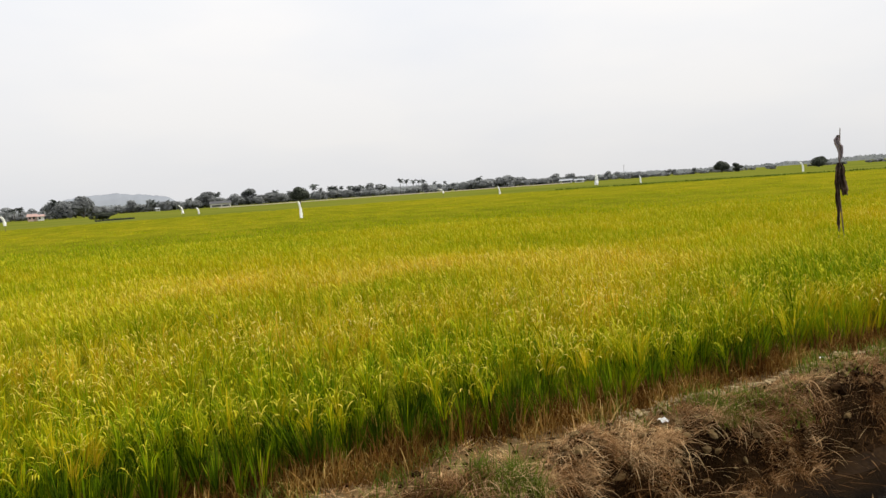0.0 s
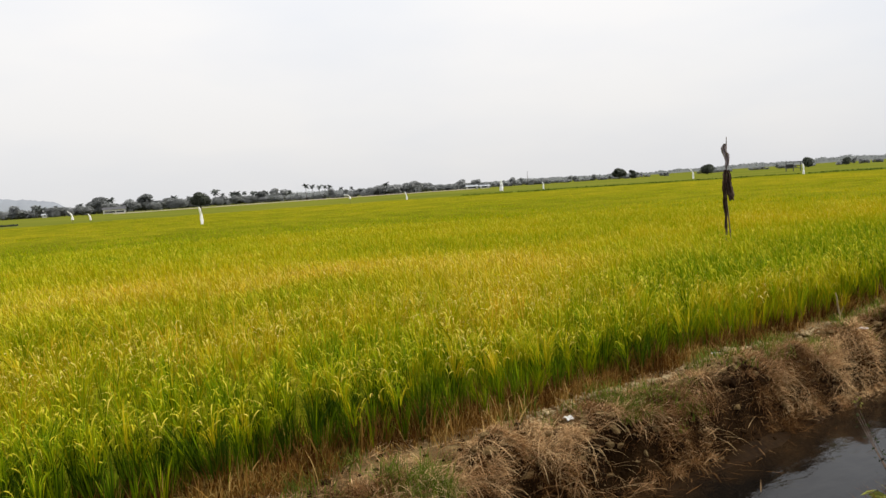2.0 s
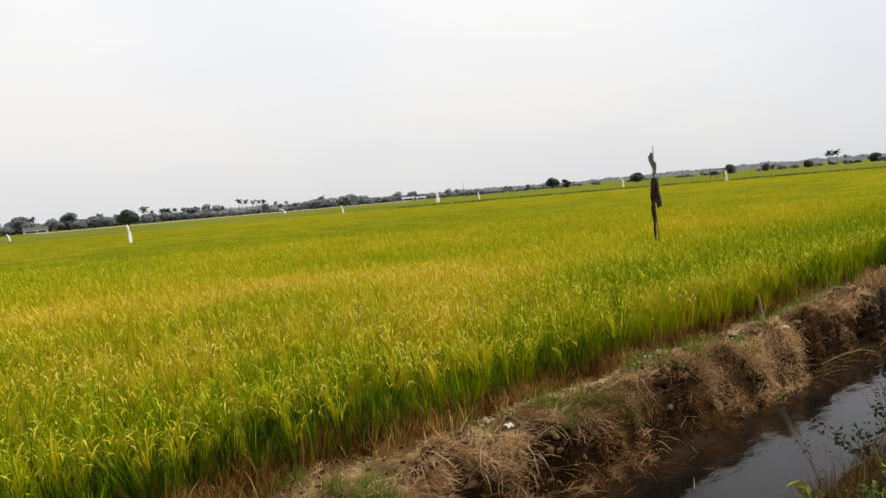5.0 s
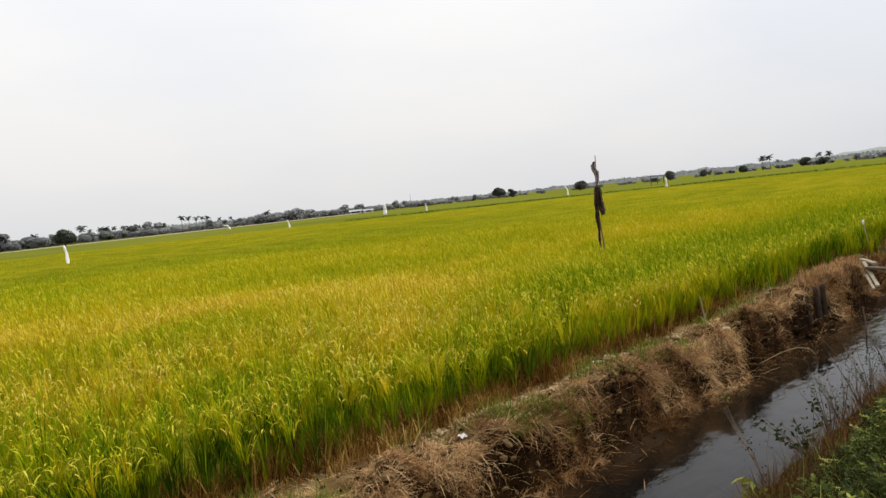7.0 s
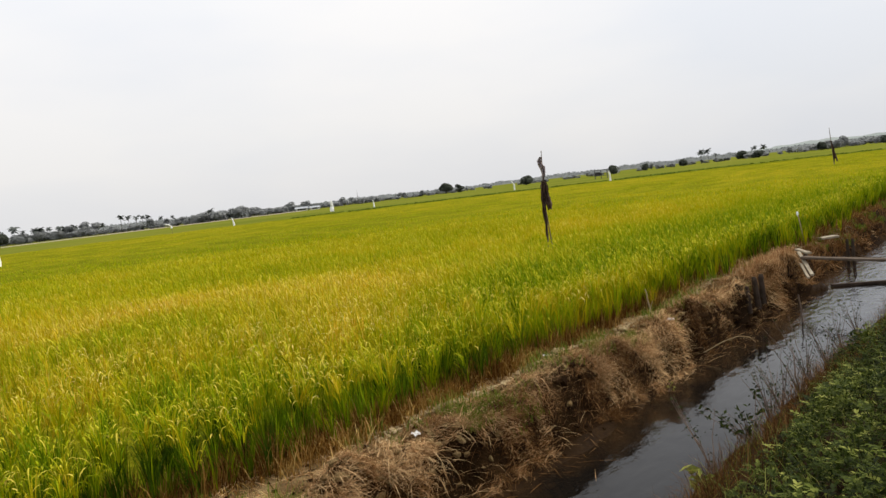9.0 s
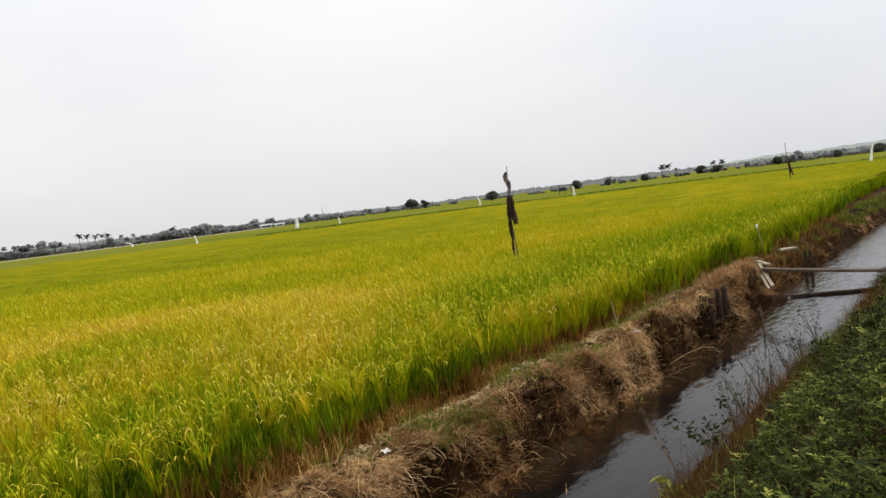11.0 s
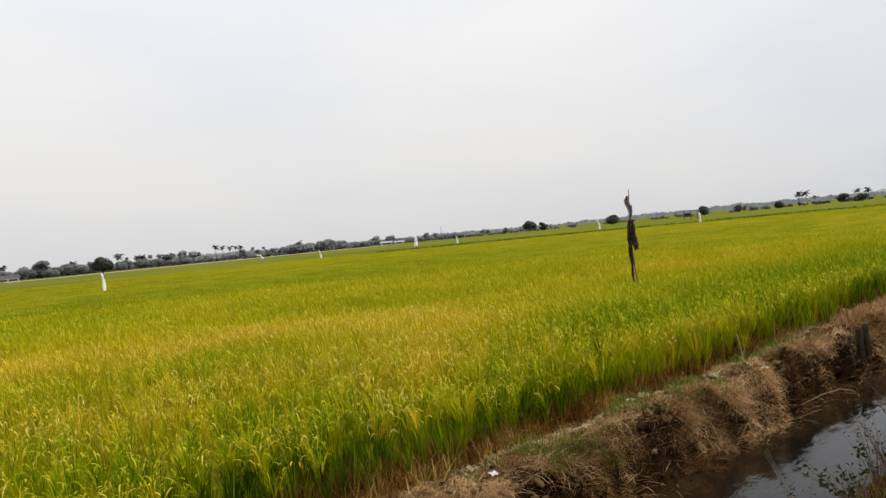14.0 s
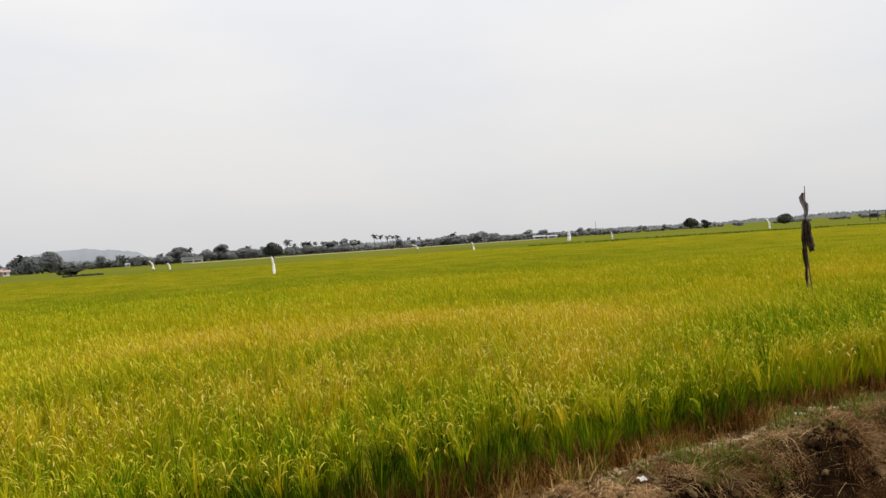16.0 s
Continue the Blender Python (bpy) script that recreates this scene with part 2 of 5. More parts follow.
# stirred-up brown mud in the shallows under the far bank, clearer and darker in the middle
_wob, _sum, _rp = _n.new("ShaderNodeTexNoise"), _n.new("ShaderNodeMath"), _n.new("ShaderNodeValToRGB")
_wob.inputs["Scale"].default_value, _wob.inputs["Detail"].default_value = 1.6, 4.0
_sum.operation = "MULTIPLY_ADD"
_sum.inputs[1].default_value = 1.1
_rp.color_ramp.elements[0].position, _rp.color_ramp.elements[1].position = 0.40, 0.85
_rp.color_ramp.elements[0].color, _rp.color_ramp.elements[1].color = (0.006, 0.005, 0.004, 1), (0.022, 0.013, 0.0065, 1)
_mr = _n.new("ShaderNodeMapRange")
_mr.inputs["From Min"].default_value, _mr.inputs["From Max"].default_value = 3.6, 4.7
_mr.inputs["To Min"].default_value, _mr.inputs["To Max"].default_value = -0.45, 0.5
_l.new(_co.outputs["Object"], _sx.inputs[0])
_l.new(_co.outputs["Object"], _wob.inputs["Vector"])
_l.new(_sx.outputs["Y"], _mr.inputs["Value"])
_l.new(_wob.outputs["Fac"], _sum.inputs[0])
_l.new(_mr.outputs["Result"], _sum.inputs[2])
_l.new(_sum.outputs[0], _rp.inputs[0])
_l.new(_rp.outputs[0], _b.inputs["Base Color"])


# ---- mesh helpers ----
rng = np.random.default_rng(7)


def lattice(x, y, size, seed):
    """Smooth value noise, 0 to 1, on arrays."""
    g = np.random.default_rng(seed).random((128, 128))
    u, v = np.asarray(x) / size, np.asarray(y) / size
    i, j = np.floor(u).astype(int), np.floor(v).astype(int)
    a, b = u - i, v - j
    a, b = a * a * (3 - 2 * a), b * b * (3 - 2 * b)
    i0, i1, j0, j1 = i % 128, (i + 1) % 128, j % 128, (j + 1) % 128
    return (g[i0, j0] * (1 - a) + g[i1, j0] * a) * (1 - b) + (g[i0, j1] * (1 - a) + g[i1, j1] * a) * b


def mesh_np(name, verts, tris, attrs=None, mats=(), index=None, smooth=False):
    """A mesh out of arrays: verts (n, 3), faces (m, 3 or 4), point attributes by name, materials and their index by face."""
    me = bpy.data.meshes.new(name)
    verts, tris = np.asarray(verts, np.float32), np.asarray(tris, np.int32)
    k = tris.shape[1]
    me.vertices.add(len(verts))
    me.vertices.foreach_set("co", verts.ravel())
    me.loops.add(tris.size)
    me.loops.foreach_set("vertex_index", tris.ravel())
    me.polygons.add(len(tris))
    me.polygons.foreach_set("loop_start", np.arange(0, tris.size, k, dtype=np.int32))
    for m in mats:
        me.materials.append(m)
    if index is not None:
        me.polygons.foreach_set("material_index", np.asarray(index, np.int32))
    me.polygons.foreach_set("use_smooth", np.full(len(tris), smooth))
    for key, values in (attrs or {}).items():
        a = me.attributes.new(key, "FLOAT", "POINT")
        a.data.foreach_set("value", np.asarray(values, np.float32))
    me.update(calc_edges=True)
    return me


def blades(root, length, width, heading, lean, droop, seg=3, profile=None, twist=0.6):
    """Curved strips. All by blade: root (n, 3), length, width, heading of the lean, lean from upright and droop (radians added along it).
    Returns verts, tris and the blade of each vertex."""
    n = len(root)
    s = np.linspace(0, 1, seg + 1)
    mid = (s[:-1] + s[1:]) / 2
    ang = lean[:, None] + droop[:, None] * mid[None, :] ** 1.5
    step = (length / seg)[:, None]
    out = np.concatenate([np.zeros((n, 1)), np.cumsum(np.sin(ang) * step, 1)], 1)
    up = np.concatenate([np.zeros((n, 1)), np.cumsum(np.cos(ang) * step, 1)], 1)
    if profile is None:
        profile = np.clip(1.15 - s ** 2 * 1.15, 0.0, 1.0) * np.clip(0.6 + 2 * s, 0, 1)
    side = heading + np.pi / 2 + rng.normal(0, twist, n)
    half = 0.5 * width[:, None] * profile[None, :]
    cx = root[:, 0, None] + out * np.cos(heading)[:, None]
    cy = root[:, 1, None] + out * np.sin(heading)[:, None]
    cz = root[:, 2, None] + up
    left = np.stack([cx - half * np.cos(side)[:, None], cy - half * np.sin(side)[:, None], cz], 2)
    right = np.stack([cx + half * np.cos(side)[:, None], cy + half * np.sin(side)[:, None], cz], 2)
    verts = np.concatenate([np.stack([left[:, :-1], right[:, :-1]], 2).reshape(n, 2 * seg, 3), left[:, -1:]], 1)
    k = 2 * seg + 1
    t = []
    for i in range(seg - 1):
        a = 2 * i
        t += [(a, a + 1, a + 3), (a, a + 3, a + 2)]
    t.append((k - 3, k - 2, k - 1))
    tris = (np.array(t)[None] + (np.arange(n) * k)[:, None, None]).reshape(-1, 3)
    return verts.reshape(-1, 3), tris, np.repeat(np.arange(n), k)


def leaflets(centre, size, stretch=1.8, flat=0.5):
    """Small folded leaves at the given places, turned at random: 4 triangles each."""
    n = len(centre)
    az, tilt = rng.uniform(0, 2 * np.pi, n), rng.normal(0, flat, n)
    ax = np.stack([np.cos(az) * np.cos(tilt), np.sin(az) * np.cos(tilt), np.sin(tilt)], 1)
    r = rng.normal(0, 1, (n, 3)) * flat + np.array([0, 0, 1.0])
    side = np.cross(r, ax)
    side /= np.linalg.norm(side, axis=1)[:, None] + 1e-9
    nor = np.cross(ax, side)
    a, b = size[:, None] * stretch / 2, size[:, None] / 2
    pts = np.stack([centre - ax * a, centre + side * b + nor * b * 0.35, centre + ax * a, centre - side * b + nor * b * 0.35, centre - nor * b * 0.1], 1)
    t = np.array([(0, 1, 4), (1, 2, 4), (2, 3, 4), (3, 0, 4)])
    return pts.reshape(-1, 3), (t[None] + (np.arange(n) * 5)[:, None, None]).reshape(-1, 3), np.repeat(np.arange(n), 5)


class Pile:
    """Gathers strips of several materials for one mesh."""

    def __init__(self):
        self.v, self.t, self.m, self.tone, self.ripe, self.n = [], [], [], [], [], 0

    def add(self, made, mat, tone, ripe=None):
        v, t, who = made
        self.v.append(v)
        self.t.append(t + self.n)
        self.m.append(np.full(len(t), mat))
        self.tone.append(np.asarray(tone)[who])
        self.ripe.append((np.zeros(len(v)) if ripe is None else np.asarray(ripe)[who]))
        self.n += len(v)

    def mesh(self, name, mats):
        c = np.concatenate
        return mesh_np(name, c(self.v), c(self.t), {"tone": c(self.tone), "ripe": c(self.ripe)}, mats, c(self.m))


def part(name, bm, mat, parent, label=""):
    """One bmesh as one mesh object under a thing or a part."""
    me = bpy.data.meshes.new(name)
    bm.to_mesh(me)
    bm.free()
    me.materials.append(mat)
    ob = new(name, me)
    ob.parent = parent
    if label:
        ob["label"] = label
    return ob


def thing(name, place, label, category, group="", turn=0.0):
    e = new(name)
    e.empty_display_size = 0.2
    e.matrix_basis = pose(*place, 0, 0, turn)
    return tagged(e, label, category, group)


def box(bm, centre, size, bevel=0.0, turn=None):
    m = Matrix.Translation(centre) @ (turn or Matrix()) @ Matrix.Diagonal((*size, 1))
    made = bmesh.ops.create_cube(bm, size=1, matrix=m)["verts"]
    if bevel:
        edges = list({e for v in made for e in v.link_edges})
        bmesh.ops.bevel(bm, geom=edges, offset=bevel, segments=2, affect="EDGES", profile=0.5)


def tube(bm, points, radii, sides=8, rough=0.0, seed=0):
    """A closed tube through points with a radius at each."""
    r = random.Random(seed)
    rings = []
    pts = [Vector(p) for p in points]
    for i, p in enumerate(pts):
        d = (pts[min(i + 1, len(pts) - 1)] - pts[max(i - 1, 0)]).normalized()
        a = d.orthogonal().normalized() if abs(d.z) < 0.9 else Vector((1, 0, 0))
        b = d.cross(a).normalized()
        a = b.cross(d)
        rings.append([bm.verts.new(p + (a * math.cos(2 * math.pi * k / sides) + b * math.sin(2 * math.pi * k / sides)) * radii[i] * (1 + r.uniform(-rough, rough))) for k in range(sides)])
    for r0, r1 in zip(rings, rings[1:]):
        for k in range(sides):
            bm.faces.new((r0[k], r0[(k + 1) % sides], r1[(k + 1) % sides], r1[k]))
    bm.faces.new(rings[0][::-1])
    bm.faces.new(rings[-1])
    return bm


# ---- the ground: road bank, ditch, far bank, field, out to the horizon ----
WATER_Z = -0.58
PROFILE_Y = [-400, -2.5, 0.45, 0.8, 2.6, 2.95, 3.4, 3.75, 4.1, 4.44, 4.66, 4.74, 4.83, 4.98, 5.2, 5.7, 6.1, 4000]
PROFILE_Z = [0.95, 0.95, 0.95, 0.88, -0.42, -0.68, -0.95, -0.90, -0.74, -0.58, -0.49, -0.25, -0.03, 0.07, 0.12, 0.09, 0.0, 0.0]


def drawn_back(x):
    """How far the far bank draws back beyond the crossing."""
    x = np.asarray(x, float)
    return 0.14 * np.clip((x - 9.5) / 2.5, 0, 1) + 0.22 * np.clip((x - 12.8) / 1.8, 0, 1) + 0.58 * np.clip((x - 15.6) / 2.9, 0, 1) + 1.7 * np.clip((x - 21.5) / 8.0, 0, 1)


def bank_y(x, y):
    """Where a place of the bank's profile lies at x."""
    s = drawn_back(x)
    return np.where(y < 5.2, (y + 4 * s) / (1 + s / 1.3), y)


# washed-out holes in the bank's face: place, reach along and across, depth
HOLLOWS = ((5.05, 4.79, 0.15, 0.11, 0.22), (4.66, 4.76, 0.10, 0.09, 0.18), (6.2, 4.77, 0.11, 0.08, 0.18), (7.7, 4.77, 0.13, 0.09, 0.16), (3.9, 4.79, 0.14, 0.11, 0.18),
           (11.4, 4.74, 0.35, 0.14, 0.24), (12.5, 4.7, 0.4, 0.16, 0.27), (9.6, 4.77, 0.2, 0.12, 0.22), (8.7, 4.77, 0.16, 0.12, 0.22), (10.5, 4.76, 0.2, 0.13, 0.22))


def ground_z(x, y):
    x, y = np.asarray(x, float), np.asarray(y, float)
    yy = y + 0.16 * (lattice(x, y * 0, 1.7, 3) - 0.5) + 0.22 * (lattice(x, y * 0, 5.0, 4) - 0.5)
    yy = np.maximum(yy - drawn_back(x) * np.clip((5.2 - y) / 1.3, 0, 1.5), np.minimum(yy, 3.4))
    yy = np.where(y > 3.3, yy, y)
    face = np.exp(-((yy - 4.90) / 0.30) ** 2)
    z = np.interp(yy, PROFILE_Y, PROFILE_Z)
    near = np.exp(-((y - 4.0) / 2.6) ** 4)
    near = near * (1 - 0.75 * np.exp(-((yy - 4.36) / 0.28) ** 2))      # the wet mud lies smooth
    along = np.clip((x - 15.6) / 1.2, 0, 1)            # a spit of mud under the crossing
    off = np.abs(y - (4.72 - 0.40 * along)) / (0.16 - 0.09 * along)
    z = np.where((x > 15.2) & (x < 16.95), np.maximum(z, -0.25 - 0.25 * along - 0.30 * off ** 1.3), z)
    z = z + near * (0.16 * (lattice(x, y, 0.55, 5) - 0.5) + 0.10 * (lattice(x, y, 0.22, 6) - 0.5))
    z = z + face * (0.34 * (lattice(x, y, 0.42, 13) - 0.5) + 0.17 * (lattice(x, y, 0.18, 14) - 0.5))
    z = z - 0.09 * np.clip((x - 8.3) / 1.2, 0, 1) * np.clip((14.2 - x) / 1.0, 0, 1) * np.exp(-((y - 4.48) / 0.2) ** 2)      # deeper water under the bank here
    for hx, hy, rx, ry, deep in HOLLOWS:
        z = z - deep * np.exp(-((x - hx) / rx) ** 2 - ((y - hy) / ry) ** 2)
    z = z - 0.30 * np.clip((x - 17.5) / 3.5, 0, 1) * np.exp(-((y - 5.05) / 0.42) ** 4) * (z > -0.3)      # the bank is low beyond the crossing
    return z + 0.04 * (lattice(x, y, 2.5, 8) - 0.5)


gx = np.unique(np.concatenate([-np.geomspace(8, 3500, 26), np.arange(-8, -1, 0.14), np.arange(-1, 17, 0.08), np.arange(17, 26, 0.14), np.arange(26, 70, 0.5), np.geomspace(70, 3500, 30)]))
gy = np.unique(np.concatenate([-np.geomspace(3, 3500, 22), np.arange(-3, 0.8, 0.4), np.arange(0.8, 4.2, 0.09), np.arange(4.2, 5.2, 0.05), np.arange(5.2, 6.6, 0.09), np.arange(6.6, 12, 0.6), np.geomspace(12, 3500, 40)]))
GX, GY = np.meshgrid(gx, gy, indexing="ij")
gv = np.stack([GX, GY, ground_z(GX, GY)], 2).reshape(-1, 3)
gi = np.arange(len(gx) * len(gy)).reshape(len(gx), len(gy))
gf = np.stack([gi[:-1, :-1], gi[1:, :-1], gi[1:, 1:], gi[:-1, 1:]], 2).reshape(-1, 4)
gc = gv[gf].mean(1)
edge = 5.05 + 0.25 * (lattice(gc[:, 0], gc[:, 1], 0.9, 9) - 0.5)
gm = np.select([gc[:, 1] < 0.45, gc[:, 1] < 2.3, gc[:, 1] < 4.5, gc[:, 1] < edge, gc[:, 1] < 5.8, (gc[:, 1] < 60) & (np.hypot(gc[:, 0], gc[:, 1]) < 118)], [2, 0, 1, 0, 3, 1], 4)
gm[(gm == 3) & (gc[:, 0] > 17.2)] = 0      # dark earth beyond the crossing
plot_az = np.degrees(np.arctan2(gc[:, 0], gc[:, 1]))
gm[(gm == 4) & (plot_az > 35) & (plot_az < 88) & (np.hypot(gc[:, 0], gc[:, 1]) < 190)] = 5      # a greener plot beyond the bund
tagged(new("ground", mesh_np("ground", gv, gf, None, (M_SOIL, M_MUD, M_ROAD, M_PATH, M_FARFIELD, M_GREENPLOT), gm, True)),
       "flat farmland with a road bank, an earth ditch and a dry path", "ground", kind="structure")

wx = np.linspace(-60, 160, 45)
wv = np.array([(x, y, WATER_Z) for x in wx for y in (2.2, 5.6)])
wf = [(2 * i, 2 * i + 2, 2 * i + 3, 2 * i + 1) for i in range(len(wx) - 1)]
tagged(new("water", mesh_np("water", wv, wf, None, (M_WATER,))), "still murky grey-brown water in the ditch", "water", kind="structure")

# ---- rice ----
FIELD_Y = 5.68


def field_edge(x):
    """Where the rice begins: a little nearer the water past the crossing, then drawn back from it."""
    return FIELD_Y + np.interp(x, [13, 16, 18.5, 21.5, 25, 31, 39, 60], [0, -0.18, -0.22, -0.18, 0.02, 0.5, 1.0, 1.8])


def in_field(x, y):
    return (y > np.maximum(field_edge(x), FIELD_Y) + 0.25 * (lattice(x, y * 0, 0.8, 11) - 0.5)) & (x > -4 - 0.12 * (y - 6)) & (np.hypot(x, y) < 120)


RIPE_PATCHES = ((8.2, 14.5, 5, 3, 0.42), (6.9, 7.6, 2.5, 1, 0.40), (7, 9.6, 3, 1.5, 0.30), (1.5, 16.5, 3.5, 3, 0.42), (1.7, 9, 1.5, 1, 0.32), (11.6, 11.9, 3, 2, 0.2),
                (24.6, 14.4, 8, 3, 0.2), (3.6, 11.8, 2, 1.5, -0.26), (10.2, 8.2, 2.5, 1.3, -0.32), (3.4, 6.9, 2.2, 0.8, -0.26), (18.5, 39, 22, 10, -0.1), (5, 40, 15, 10, -0.06),
                (13, 12.3, 2, 1.5, -0.2), (50, 7, 45, 3, -0.2), (22, 7.4, 12, 2.0, -0.34), (10.5, 6.9, 4.5, 1.2, -0.16), (1.0, 6.8, 1.6, 0.9, -0.2), (5.2, 12.4, 1.5, 1, -0.25), (-0.3, 7.8, 2.2, 1.6, -0.22))


def ripeness(x, y):
    """How far the crop has turned from green to gold."""
    far = np.clip((np.hypot(x, y) - 16) / 25, 0, 1)
    a = 0.375 + 0.04 * np.clip((x - 2) / 4, 0, 1) + 0.46 * (lattice(x, y, 1.5, 22) - 0.5) * (1 - 0.6 * far) + 0.38 * (lattice(x, y, 5.5, 21) - 0.5) * (1 - far) + 0.24 * (lattice(x, y, 14, 23) - 0.5) * far
    r = np.hypot(x, y)
    a = a - (0.12 + 0.3 * (np.arctan2(x, y) > 0.6)) * np.clip((r - 108) / 8, 0, 1)
    for px, py, rx, ry, gain in RIPE_PATCHES:
        a = a + gain * np.exp(-((x - px) / rx) ** 2 - ((y - py) / ry) ** 2)
    return np.clip(a, 0, 1)


def scatter(density, r0, r1, y0=FIELD_Y, y1=1e9):
    """Places in the field between two distances from the road corner."""
    area = 0.5 * (r1 ** 2 - r0 ** 2) * 1.75
    n = int(area * density)
    a = rng.uniform(-0.25, 1.50, n)
    r = np.sqrt(rng.uniform(r0 ** 2, r1 ** 2, n))
    x, y = r * np.sin(a), r * np.cos(a)
    k = in_field(x, y) & (y > y0) & (y < y1)
    return x[k], y[k]


def sway(x, y, n, spread):
    """Heading of the lean: a loose common wind and much chance."""
    return 2.6 + 1.8 * (lattice(x, y, 3.0, 31) - 0.5) + rng.normal(0, spread, n)


def top_z(x, y):
    return 0.80 + 0.10 * (lattice(x, y, 1.3, 33) - 0.5) + 0.12 * (lattice(x, y, 4.0, 34) - 0.5)


RICE_MATS = (M_LEAF, M_PANICLE, M_DRYLEAF)


def rice_leaves(pile, x, y, low, high, length, width, seg, tone_shift=0.0, even=1.0):
    n = len(x)
    root = np.stack([x, y, rng.uniform(low, high, n) * top_z(x, y) / 0.8], 1)
    L = length * rng.uniform(0.7, 1.15, n)
    pile.add(blades(root, L, width * rng.uniform(0.7, 1.3, n), sway(x, y, n, 1.6), np.abs(rng.normal(0.14, 0.2, n)), np.abs(rng.normal(0.5, 0.7, n)), seg),
             0, np.clip(rng.beta(1.1 * even, 1.4 * even, n) + tone_shift, 0, 1), ripeness(x, y))


PANICLE_SHAPE = {6: np.array([0.12, 0.15, 0.35, 0.95, 0.8, 1.1, 0.3]), 4: np.array([0.2, 0.6, 1.0, 0.9, 0.3]), 3: np.array([0.4, 1.0, 0.9, 0.3])}


def rice_panicles(pile, x, y, low, high, length, width, seg, even=2.0):
    n = len(x)
    root = np.stack([x, y, rng.uniform(low, high, n) * top_z(x, y) / 0.8], 1)
    pile.add(blades(root, length * rng.uniform(0.75, 1.2, n), width * rng.uniform(0.7, 1.3, n), sway(x, y, n, 1.3), np.abs(rng.normal(0.12, 0.15, n)),
                    rng.uniform(0.9, 2.7, n), seg, PANICLE_SHAPE[seg]), 1, rng.beta(even, even, n), ripeness(x, y))


def hill_grid(x0, x1, y0, y1, gap, drop=0.1):
    """Planting places on a loose grid, with some missing."""
    X, Y = np.meshgrid(np.arange(x0, x1, gap), np.arange(y0, y1, gap), indexing="ij")
    h = np.stack([X.ravel(), Y.ravel()], 1)
    h = h + rng.normal(0, gap * 0.28, h.shape)
    return h[rng.random(len(h)) > drop]


def rice_hills(pile, h, leaves, ears, low, high, length, width, shift=0.0, seg=4, ear=1.35, limp=0.6, spread_out=0.40, even=1.0):
    """Tufts of leaves and ears, each tuft with a height, hue and ripeness of its own."""
    k = len(h)
    x, y = h[:, 0], h[:, 1]
    tall = rng.normal(1.0, 0.09, k) + 0.22 * (lattice(x, y, 0.7, 12) - 0.5)
    hue = rng.normal(-0.02, 0.17, k) + 0.3 * (lattice(x, y, 0.5, 15) - 0.5) + shift
    ripe = np.clip(ripeness(x, y) + rng.normal(0, 0.10, k) + 0.5 * np.minimum(shift, 0.0), 0, 1)
    tip, tip_az = np.abs(rng.normal(0, 0.16, k)), rng.uniform(0, 6.28, k)
    X, Y, T, U, R, TL, TA = (np.repeat(a, leaves) for a in (x, y, tall, hue, ripe, tip, tip_az))
    n = len(X)
    out, spread = rng.uniform(0, 6.28, n), rng.random(n)
    lean = 0.04 + spread_out * spread * rng.random(n)
    lx, ly = lean * np.cos(out) + TL * np.cos(TA), lean * np.sin(out) + TL * np.sin(TA)
    root = np.stack([X + 0.05 * spread * np.cos(out), Y + 0.05 * spread * np.sin(out), rng.uniform(low, high, n) * T], 1)
    pile.add(blades(root, length * T * rng.uniform(0.6, 1.2, n), width * rng.uniform(0.6, 1.35, n), np.arctan2(ly, lx), np.hypot(lx, ly), np.abs(rng.normal(limp, limp * 1.2, n)), seg),
             0, np.clip(rng.beta(0.9 * even, 1.1 * even, n) + U, 0, 1), R)
    X, Y, T, U, R = (np.repeat(a, ears) for a in (x, y, tall, hue, ripe))
    n = len(X)
    root = np.stack([X + rng.normal(0, 0.05, n), Y + rng.normal(0, 0.05, n), rng.uniform(0.56, 0.80, n) * T], 1)
    pile.add(blades(root, rng.uniform(0.11, 0.20, n), width * ear * rng.uniform(0.7, 1.3, n), rng.uniform(0, 6.28, n), np.abs(rng.normal(0.2, 0.2, n)), rng.uniform(1.2, 3.2, n), 6,
                    PANICLE_SHAPE[6]), 1, np.clip(rng.beta(1.6, 1.25, n) + U * 0.4, 0, 1), R)


def pale_ears(pile, h, ears):
    """Heavy cream-coloured ears that hang out over the leaves in loose groups."""
    x, y = np.repeat(h[:, 0], ears), np.repeat(h[:, 1], ears)
    n = len(x)
    x, y = x + rng.normal(0, 0.05, n), y + rng.normal(0, 0.05, n)
    z = rng.uniform(0.60, 0.82, n) + 0.14 * (lattice(x, y, 0.7, 12) - 0.5)
    pile.add(blades(np.stack([x, y, z], 1), rng.uniform(0.13, 0.21, n), rng.uniform(0.010, 0.016, n), rng.uniform(0, 6.28, n), np.abs(rng.normal(0.2, 0.25, n)), rng.uniform(1.8, 3.4, n), 6,
                    PANICLE_SHAPE[6]), 1, np.clip(rng.normal(0.78, 0.2, n), 0, 1), np.clip(ripeness(x, y) + 0.2, 0, 0.75))


